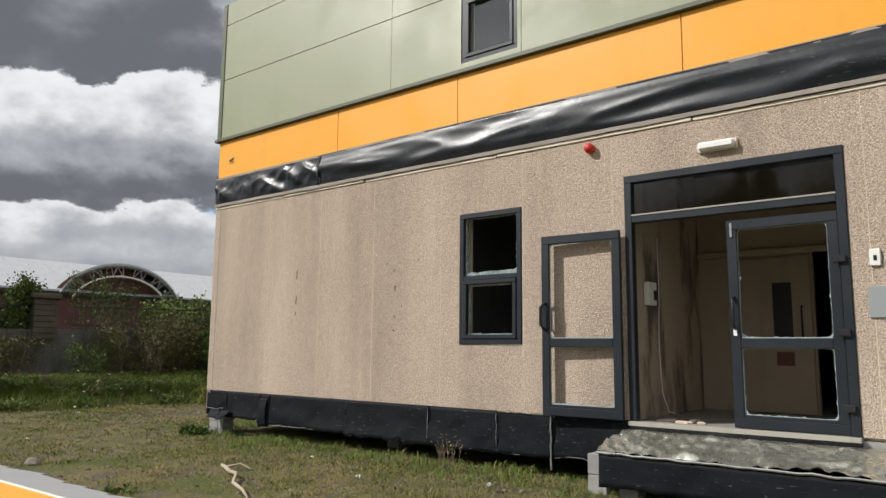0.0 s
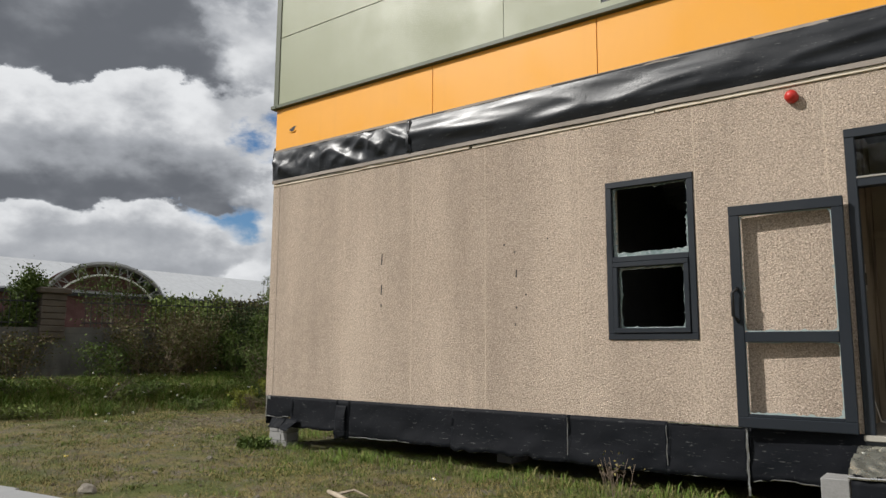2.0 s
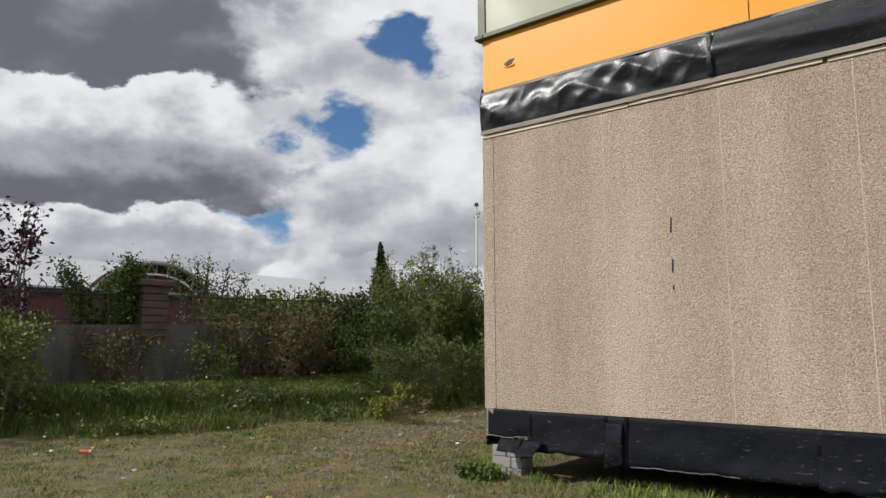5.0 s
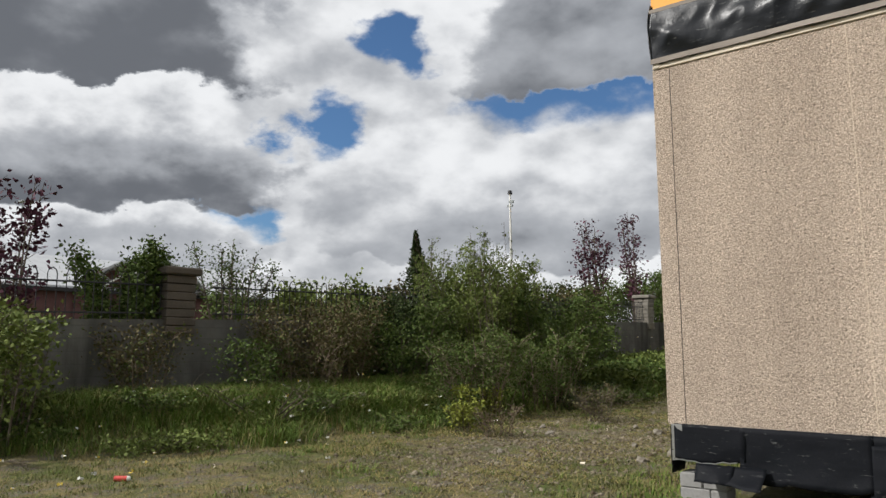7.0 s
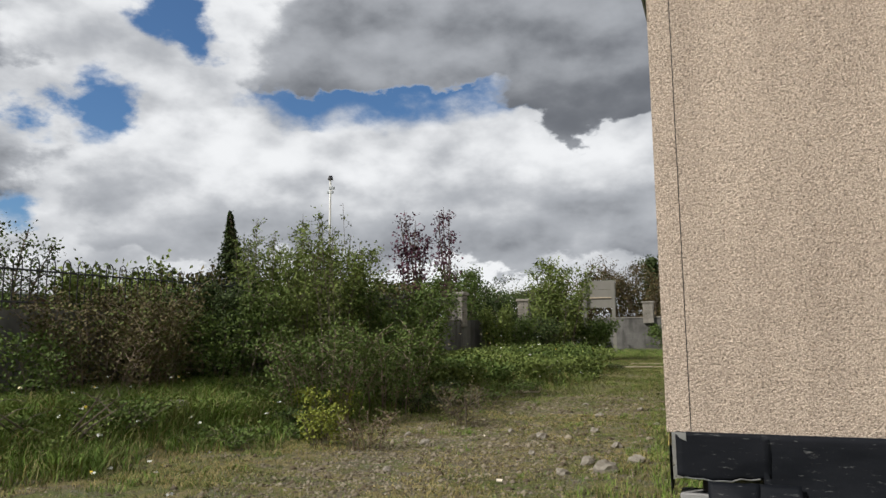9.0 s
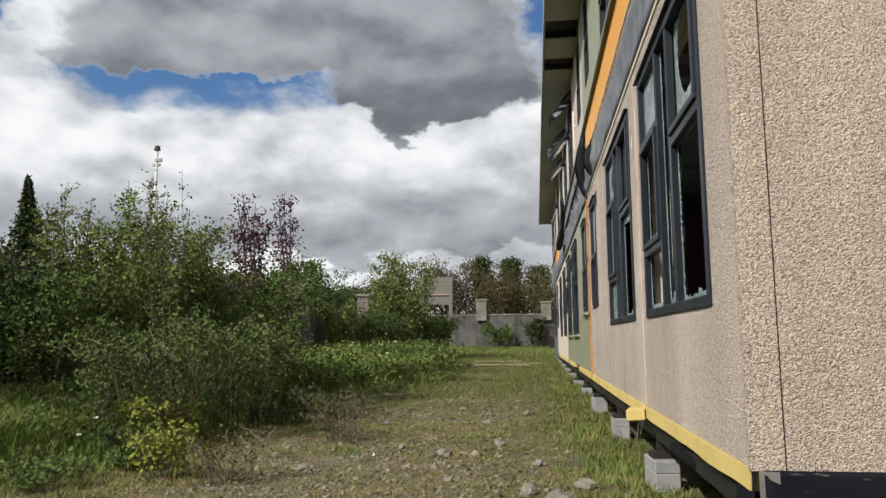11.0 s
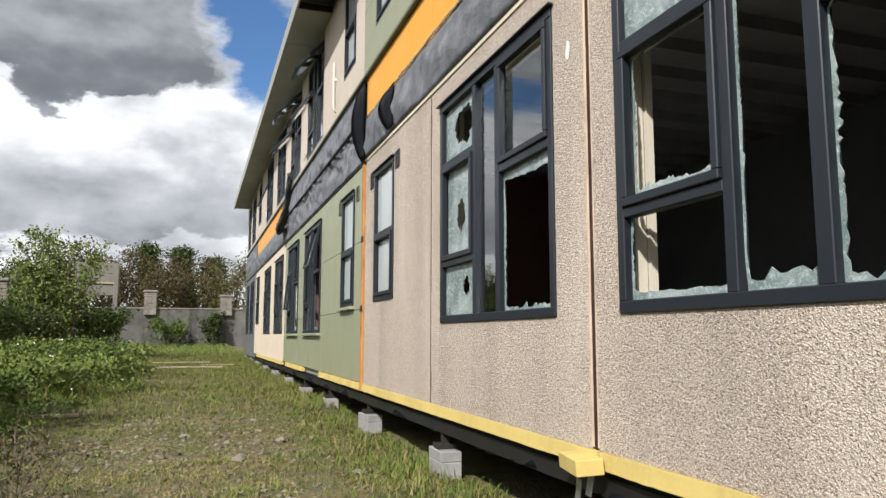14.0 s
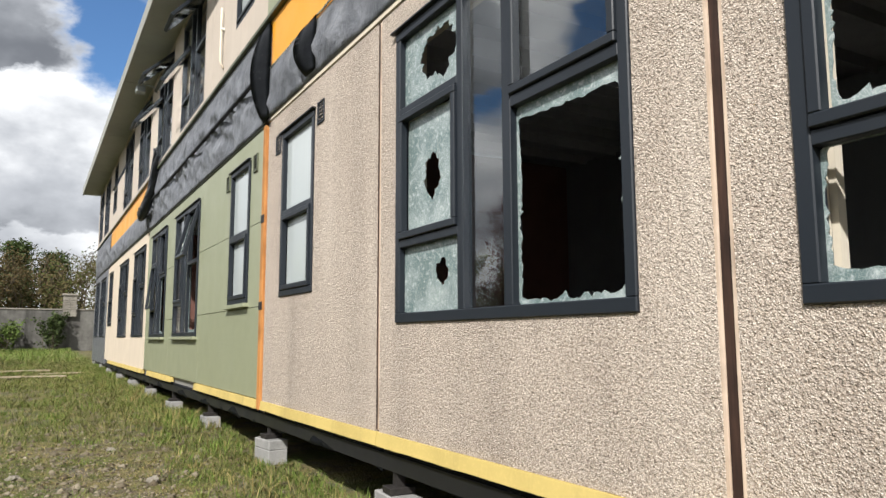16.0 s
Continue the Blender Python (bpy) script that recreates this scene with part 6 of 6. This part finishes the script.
def stones():
    r = random.Random(9)
    shapes = [stone_mesh("stone", k) for k in range(6)]
    for me in shapes:
        me.materials.append(ROCK)
    spots = [(-12.35, 10.25, 0.13), (-12.6, 10.6, 0.07), (-12.1, 10.9, 0.08), (-12.75, 9.95, 0.06), (-13.6, 12.6, 0.09), (-9.9, 4.15, 0.085), (-10.4, 5.2, 0.035), (-8.3, 5.0, 0.03), (-13.0, 13.4, 0.06), (-14.2, 13.1, 0.05),
             (-13.3, 15.8, 0.07), (-12.7, 17.0, 0.06), (-13.9, 17.7, 0.05), (-12.9, 19.1, 0.05), (-15.0, 11.6, 0.06), (-14.6, 9.6, 0.05), (-13.4, 11.2, 0.05), (-15.6, 12.4, 0.05), (-12.2, 14.6, 0.05), (-12.5, 12.2, 0.07), (-10.9, 6.3, 0.04), (-14.9, 15.6, 0.05)]
    for x, y, s in spots:
        ob = new("stone", r.choice(shapes))
        ob.matrix_world = pose(x, y, land(x, y) + s * 0.3, 0, 0, r.uniform(0, 360)) @ Matrix.Diagonal((s * r.uniform(0.9, 1.5), s, s * r.uniform(0.6, 0.9), 1))
        tagged(ob, "pale grey loose stone lying on the ground", "stone", "loose stones")
    ob = new("boulder", stone_mesh("boulder", 20, 3))
    ob.data.materials.append(ROCK)
    ob.data.shade_smooth()
    ob.matrix_world = pose(-18.8, 11.1, land(-18.8, 11.1) + 0.12) @ Matrix.Diagonal((0.19, 0.17, 0.15, 1))
    tagged(ob, "pale rough boulder half hidden in the long grass", "boulder")
    # gravel, too many to count
    rnd = np.random.default_rng(12)
    base = np.array([(1, 0, 0), (-1, 0, 0), (0, 1, 0), (0, -1, 0), (0, 0, 1), (0, 0, -1)], float)
    tri = np.array([(0, 2, 4), (2, 1, 4), (1, 3, 4), (3, 0, 4), (2, 0, 5), (1, 2, 5), (3, 1, 5), (0, 3, 5)])
    P = []
    for x0, x1, y0, y1, n in ((-18, -11.6, 7, 22, 42000), (-14, 0, 3, 7.2, 9000), (-16, -11.6, 22, 40, 2500)):
        for x, y, q in zip(rnd.uniform(x0, x1, n), rnd.uniform(y0, y1, n), rnd.random(n)):
            if not under(x, y) and q < 0.12 + 0.9 * track(x, y) + 0.5 * max(0, patch(x, y, 0.8, 60) - 0.75):
                P.append((x, y, land(x, y)))
    P = np.array(P)
    n = len(P)
    S = rnd.gamma(1.5, 0.0068, n)[:, None, None] + 0.005
    V = base[None] * rnd.uniform(0.6, 1.3, (n, 6, 3)) * S * np.array([1.2, 1.0, 0.7]) + P[:, None]
    F = (tri[None] + (np.arange(n) * 6)[:, None, None]).reshape(-1, 3)
    tagged(np_mesh("gravel", V.reshape(-1, 3), F, GRAVEL_BITS), "loose gravel and small stones in the worn ground", "gravel", kind="stuff")
    # daisies, dandelions and clocks
    P = []
    for x0, x1, y0, y1, n in ((-21, -16.5, 4, 14, 80), (-20, -15.2, 16, 34, 80), (-16, -3, 4.5, 7.4, 12)):
        for x, y in zip(rnd.uniform(x0, x1, n), rnd.uniform(y0, y1, n)):
            b = bankside(x, y)
            P.append((x, y, land(x, y) + 0.08 + (0.3 * rnd.random() + 0.05 if b > 0.3 else 0) + (0.9 * rnd.random() if x < -15.3 and y > 20 else 0)))
    P = np.repeat(np.array(P), 5, 0)
    V, F = leaves_np(P, 0.035, rnd, 0.9, 1.0)
    tagged(np_mesh("wild_flowers", V, F, PETAL), "small white and yellow wild flowers", "flowers", kind="stuff")


GRAVEL_BITS = leaf_mat("gravel_bits", (0.12, 0.098, 0.068), (0.29, 0.25, 0.185), (0.09, 0.07, 0.045), 0.9)
stones()


# ---- loose things on the ground ----
def loose_things():
    g = land(-8, 3.4)
    p = thing("fallen_panel", pose(-7.9, 3.16, g + 0.0, 0, 0, 1), "fallen sandwich panel with orange face and torn grey backing", "panel")
    part("orange_face", one_box(-3.6, 3.4, -0.6, 0.0, 0.02, 0.11, 0.004), YELLOW, p, "orange-yellow painted face")
    part("white_edge", one_box(-3.6, 3.4, 0.002, 0.035, 0.025, 0.118, 0.003), WHITE, p, "white sheet edge")
    bm, top, r = bmesh.new(), [], random.Random(4)
    x, w = -3.6, 0.42
    prof = [(x, w)]
    while x < 3.4:
        s = r.uniform(0.35, 0.9)
        prof += [(min(3.4, x + s), w + 0.05), (min(3.4, x + s) + 0.001, w)]
        x += s
        w = 0.42 + r.uniform(-0.05, 0.1)
    lo = [bm.verts.new((a, b, 0.03)) for a, b in prof]
    hi = [bm.verts.new((a, b, 0.10)) for a, b in prof]
    lo2 = [bm.verts.new((a, 0.04, 0.03)) for a, b in prof]
    hi2 = [bm.verts.new((a, 0.04, 0.10)) for a, b in prof]
    for i in range(len(prof) - 1):
        bm.faces.new((hi[i], hi[i + 1], hi2[i + 1], hi2[i]))
        bm.faces.new((lo[i], lo[i + 1], hi[i + 1], hi[i]))
        bm.faces.new((lo[i], lo2[i], lo2[i + 1], lo[i + 1]))
    part("grey_backing", bm, GREYPALE, p, "torn pale grey backing sheet")
    s = thing("stick", pose(0, 0, 0), "pale weathered crooked stick lying on the ground", "stick")
    pts = [(-7.9, 5.56, 0.05), (-7.72, 5.5, 0.05), (-7.4, 5.32, 0.07), (-7.1, 5.2, 0.09), (-6.85, 4.98, 0.06), (-6.5, 4.85, 0.05), (-6.15, 4.65, 0.045)]
    part("stem", tube(bmesh.new(), [(x, y, land(x, y) + z - 0.02) for x, y, z in pts], [0.02, 0.026, 0.024, 0.022, 0.02, 0.018, 0.012], 7), PALEWOOD, s, smooth=True)
    part("side_shoot", tube(bmesh.new(), [(-7.72, 5.5, land(-7.7, 5.5) + 0.04), (-7.6, 5.62, land(-7.6, 5.6) + 0.08), (-7.45, 5.66, land(-7.5, 5.6) + 0.03)], [0.02, 0.014, 0.008], 5), PALEWOOD, s)
    w = thing("wrapper", pose(-16.65, 5.4, land(-16.65, 5.4), 0, 0, 30), "crushed red drinks can in the grass", "litter")
    part("can", cyl(bmesh.new(), (-0.08, 0, 0.03), (0.06, 0.012, 0.033), 0.032, 0.029, 12), LITTER_RED, w)
    part("rim", cyl(bmesh.new(), (0.06, 0.012, 0.033), (0.085, 0.015, 0.034), 0.029, 0.02, 12), WHITE, w, "white end")
    r = random.Random(6)
    for k in range(3):
        x, y = r.choice([(-16.0, 6.1), (-13.2, 8.9), (-8.5, 6.3), (-10.2, 6.4), (-13.9, 9.4), (-14.6, 12.0)])
        x, y = x + r.uniform(-1, 1), y + r.uniform(-0.5, 0.5)
        t = thing("paper_scrap", pose(x, y, land(x, y) + 0.03, r.uniform(-20, 20), 0, r.uniform(0, 360)), "small crumpled white scrap in the grass", "litter", "scraps in the grass")
        part("scrap", sheet(-0.03, 0.03, -0.018, 0.018, 0.03, 200 + k, 0, 5, 4), PALE, t)
    for k, (x, y, l, a) in enumerate(((-15.3, 34.0, 2.6, 12), (-13.6, 34.8, 1.6, -8), (-12.9, 36.5, 1.4, 25), (-15.9, 20.4, 0.7, 10), (-14.3, 38.0, 2.2, 5))):
        t = thing("plank", pose(x, y, land(x, y) + 0.03, 0, 0, a), "weathered plank lying in the grass", "plank", "planks in the grass")
        part("board", one_box(-l / 2, l / 2, -0.07, 0.07, 0, 0.05, 0.006), PALEWOOD, t)


GREYPALE = paint_mat("grey_backing", (0.30, 0.30, 0.30), 0.5, 0.25)
loose_things()


# ---- boundary ----
XW, YN = -21.9, 66.0


def wall_top(y):
    return 1.77 + 0.02 * y


def boundary():
    # the wall along the west side, stepping with the ground
    bm, cols = bmesh.new(), []
    for i in range(64):
        y = -22 + 88.2 * i / 63
        z0, z1 = land(XW, y) - 0.3, wall_top(y)
        cols.append([bm.verts.new(p) for p in ((XW + 0.11, y, z0), (XW + 0.11, y, z1), (XW - 0.11, y, z1), (XW - 0.11, y, z0))])
    for a, b in zip(cols, cols[1:]):
        for k in range(4):
            bm.faces.new((a[k], a[(k + 1) % 4], b[(k + 1) % 4], b[k]))
    bm.faces.new(cols[0])
    bm.faces.new(cols[-1])
    tagged(link_mesh("wall_west", bm, BOUND), "long grey boundary wall, damp and overgrown", "wall", kind="structure")
    ob = link_mesh("wall_boundary_north", one_box(XW + 0.12, 30, YN - 0.11, YN + 0.11, 0.2, 3.45), BOUND)
    tagged(ob, "grey boundary wall across the far end of the site", "wall", kind="structure")
    wn = thing("wall_coping", pose(0, 0, 0), "stone coping on the far boundary wall", "coping", kind="structure")
    part("coping", one_box(XW + 0.12, 30, YN - 0.17, YN + 0.17, 3.455, 3.55, 0.02), CAP, wn)


boundary()


def pillar(x, y, z0, z1, w):
    p = thing("stone_pillar", pose(x, y, z0), "rough stone gate pillar with an overhanging cap", "pillar", "pillars on the boundary wall")
    H = z1 - z0
    rows = max(3, int((H - 0.16) / 0.155))
    h = (H - 0.16) / rows
    r = random.Random(int(abs(x * 7 + y * 13)))
    for k in range(rows):
        e = r.uniform(-0.015, 0.02)
        # pillars nearer than y 25 take the stone with shade in its colour
        cut = r.uniform(-0.15, 0.15) * w
        for a, b in ((-w / 2 - e, cut - 0.006), (cut + 0.006, w / 2 + e)):
            part("stone", one_box(a, b, -w / 2 - e * 0.7, w / 2 + e * 0.7, k * h + 0.006, (k + 1) * h - 0.004, 0.014), CAP if y > 25 else SHADESTONE, p)
    part("cap", one_box(-w / 2 - 0.09, w / 2 + 0.09, -w / 2 - 0.09, w / 2 + 0.09, H - 0.155, H, 0.03), CAP if y > 25 else SHADESTONE, p)


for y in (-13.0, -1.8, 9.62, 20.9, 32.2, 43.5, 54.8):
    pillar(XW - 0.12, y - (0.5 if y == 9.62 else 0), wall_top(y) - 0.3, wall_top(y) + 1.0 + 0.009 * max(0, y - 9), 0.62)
for x in (-17.1, -11.6, -5.0, 2.0):
    pillar(x, YN, 3.0, 4.85 if x < -15 else 4.6, 0.85)


def railing(y0, y1):
    """Bow-topped black railing between two pillars, following the wall's slope."""
    r = thing("railing", pose(XW, 0, 0), "black bow-topped iron railing on the boundary wall", "railing", "railings on the wall")
    for dz in (0.12, 0.66):
        bm = bmesh.new()
        tube(bm, [(0, y0, wall_top(y0) + dz), (0, y1, wall_top(y1) + dz)], 0.018, 5)
        part("rail", bm, IRON, r)
    bm = bmesh.new()
    tube(bm, [(0, -0.08, 0), (0, -0.08, 0.78), (0, -0.055, 0.85), (0, 0, 0.885), (0, 0.055, 0.85), (0, 0.08, 0.78), (0, 0.08, 0)], 0.011, 4)
    first = part("bow", bm, IRON, r)
    n = int((y1 - y0) / 0.32)
    for k in range(n):
        y = y0 + 0.16 + k * (y1 - y0 - 0.1) / n
        ob = first if k == 0 else new("bow", first.data)
        ob.parent = r
        ob.location = (0, y, wall_top(y) + 0.005)


for a, b in zip((-13.0, -1.8, 9.62, 20.9), (-1.8, 9.62, 20.9, 32.2)):
    railing(a + 0.33, b - 0.33)


# ---- beyond the boundary ----
def lamp_post(x, y, top, label, camera_head=False):
    z = land(x, y) - 0.1
    p = thing("lamp_post", pose(x, y, z), label, "lamp post")
    part("pole", cyl(bmesh.new(), (0, 0, 0), (0, 0, top - z), 0.055, 0.035, 10), GREYPAD if not camera_head else WHITE, p)
    if camera_head:
        part("head", cyl(bmesh.new(), (0, 0, top - z), (0, 0, top - z + 0.14), 0.10, 0.07, 12), RUBBER, p, "dark domed head")
        part("bracket", one_box(-0.12, 0.12, -0.03, 0.03, top - z - 0.5, top - z - 0.42, 0.006), GREYPAD, p)
        part("bracket", one_box(-0.05, 0.16, -0.04, 0.04, top - z - 0.36, top - z - 0.26, 0.006), GREYPAD, p)
    else:
        part("head", one_box(-0.35, 0.12, -0.09, 0.09, top - z - 0.02, top - z + 0.08, 0.03), GREYPAD, p, "flat lamp head")


lamp_post(-24.0, 24.4, 7.25, "slim white mast with a dark domed head", True)
lamp_post(-44.0, 14.6, 8.0, "grey street lamp beyond the wall")
lamp_post(-24.0, 92.0, 9.0, "grey street lamp beyond the far wall")


def sign_board():
    b = thing("sign_board", pose(-19.55, 55.5, land(-19.5, 55.5), 0, 0, 8), "back of a large weathered plywood sign board", "sign board")
    z = 5.9 - land(-19.5, 55.5)
    for x in (-1.05, 1.0):
        part("post", one_box(x - 0.13, x + 0.13, -0.12, 0.12, -0.1, z - 0.1, 0.01), BOARDGREY, b)
    for k in range(3):
        part("board", one_box(-1.25, 1.2, 0.13, 0.19, z - 2.0 + k * 0.67 + 0.01, z - 2.0 + (k + 1) * 0.67, 0.01), BOARDGREY, b)
    part("batten", one_box(-1.2, 1.15, 0.05, 0.125, z - 1.3, z - 1.2, 0.006), PALEWOOD, b)


BOARDGREY = paint_mat("weathered_board", (0.19, 0.18, 0.155), 0.8, 0.4, spec=0.2)
sign_board()

for k, (x, y, h, s, m) in enumerate(((-27.0, 86, 8.2, 4.2, LEAF_RUST), (-22.5, 90, 10.0, 4.6, LEAF_RUST), (-19.0, 88, 8.2, 4.0, LEAF_RUST), (-14.5, 92, 9.6, 4.6, LEAF_RUST), (-10.0, 90, 9.0, 4.4, LEAF_BROWN), (-4, 92, 10, 4.5, LEAF_RUST),
                                     (-31, 84, 7.0, 3.8, LEAF_BROWN), (-36, 78, 6.6, 3.8, LEAF), (3, 95, 10, 5, LEAF_BROWN))):
    plant("tree", "broad rust-brown tree beyond the far wall", "tree", x, y, h, s, 9, 200, 9000, 0.21, m, 120 + k, upright=0.35, base=0.7, low=0.18, puff=0.35, stem_r=0.12, shape=egg, group="trees beyond the far wall")
for k, (x, y, h) in enumerate(((-19.0, 100, 11.6), (-15.2, 101, 11.4), (-12.0, 103, 10.6))):
    plant("conifer", "tall dark conifer beyond the far wall", "tree", x, y, h, 2.2, 1, 300, 8000, 0.32, LEAF_DARK, 140 + k, upright=0.2, base=0.1, low=0.2, puff=0.28, stem_r=0.16, shape=cone)
for k in range(14):
    y = -20 + k * 9.5
    plant("far_tree", "green tree before the distant hall", "tree", -60 - 9 * (k % 3), y, 4.4 + (k * 7 % 5) * 0.3, 2.6, 7, 150, 3200, 0.34, (LEAF, LEAF_DARK, LEAF_BROWN)[k % 3], 160 + k, upright=0.35, base=0.6, low=0.15, puff=0.35, stem_r=0.1, shape=egg, group="trees before the hall")


def hall():
    """Distant long hall: low brick front, sloping white roof, and an arched gable over its entrance."""
    h = thing("distant_hall", pose(-98, 49.6, -0.9), "long distant hall with white roof and arched truss gable", "building")
    E, R, S = 9.6, 14.6, 12.0
    part("wall", one_box(-22, 0, -70, 75, 0, E), BRICK, h, "red brick wall")
    for k in range(29):
        y = -70 + 5 * k
        bm = bmesh.new()
        a = [bm.verts.new(p) for p in ((0.7, y + 0.03, E), (0.7, y + 4.97, E), (-S, y + 4.97, R), (-S, y + 0.03, R))]
        bm.faces.new(a)
        b = [bm.verts.new((v.co.x, v.co.y, v.co.z - 0.25)) for v in a]
        bm.faces.new(b)
        for i in range(4):
            bm.faces.new((a[i], a[(i + 1) % 4], b[(i + 1) % 4], b[i]))
        part("roof_sheet", bm, WHITE_ROOF, h)
    part("eave", one_box(0.4, 1.0, -70, 75, E - 0.7, E - 0.26), RUBBER, h, "dark eave line")
    part("roof_back", one_box(-24, -S, -70, 75, R - 1, R - 0.1), WHITE_ROOF, h)
    half, rise, deep = 8.1, 4.0, 12.0

    def arc(t, f=1.0, drop=0.0):
        return (half * f * math.sin(t), E - 0.1 + rise * f * (math.cos(t) - math.cos(1.2)) / (1 - math.cos(1.2)) - drop)

    ts = [-1.2 + 2.4 * i / 24 for i in range(25)]
    bm, rows = bmesh.new(), []
    for t in ts:
        y, z = arc(t)
        y /= math.sin(1.2)
        rows.append([bm.verts.new((x, y, zz)) for x, zz in ((3.2, z), (-deep, z), (-deep, z - 0.3), (3.2, z - 0.3))])
        for v in rows[-1][1:3]:
            v.co.y += 8.5
    for a, b in zip(rows, rows[1:]):
        for k in range(4):
            bm.faces.new((a[k], a[(k + 1) % 4], b[(k + 1) % 4], b[k]))
    part("vault", bm, WHITE_ROOF, h, "white barrel vault roof")
    s1 = math.sin(1.2)
    outer = [(2.9, arc(t)[0] / s1, arc(t)[1] - 0.4) for t in ts]
    inner = [(2.9, 0.8 * arc(t)[0] / s1, E - 0.9 + (arc(t)[1] - E) * 0.78) for t in ts]
    part("truss_chord", tube(bmesh.new(), outer, 0.13, 5), GREYPALE, h)
    part("truss_chord", tube(bmesh.new(), inner, 0.14, 5), WHITE, h)
    for i in range(2, 23, 2):
        part("truss_web", cyl(bmesh.new(), inner[i], outer[i + 1 if i % 4 else i - 1], 0.07, 0.07, 5), GREYPALE, h)
        part("truss_web", cyl(bmesh.new(), inner[i], outer[i], 0.06, 0.06, 5), GREYPALE, h)
    bm = bmesh.new()
    pts = [bm.verts.new((0.3, arc(t)[0] / s1 * 0.97, arc(t)[1] - 0.35)) for t in ts] + [bm.verts.new((0.3, 8.8, 2)), bm.verts.new((0.3, -8.8, 2))]
    bm.faces.new(pts)
    part("gable", bm, BRICK, h, "shaded brick gable under the arch")


hall()
# trees behind the walker, which the door glass mirrors
for k, (x, y, h) in enumerate(((-24, -33, 13), (-16, -35, 14.5), (-9, -33, 13.5), (-2, -36, 14), (6, -34, 13))):
    plant("tree", "tall leafy tree behind the start of the walk", "tree", x, y, h, 4.6, 8, 220, 6000, 0.42, LEAF_DARK, 180 + k, upright=0.35, base=0.6, low=0.12, puff=0.5, stem_r=0.16, shape=egg, group="trees behind the site")
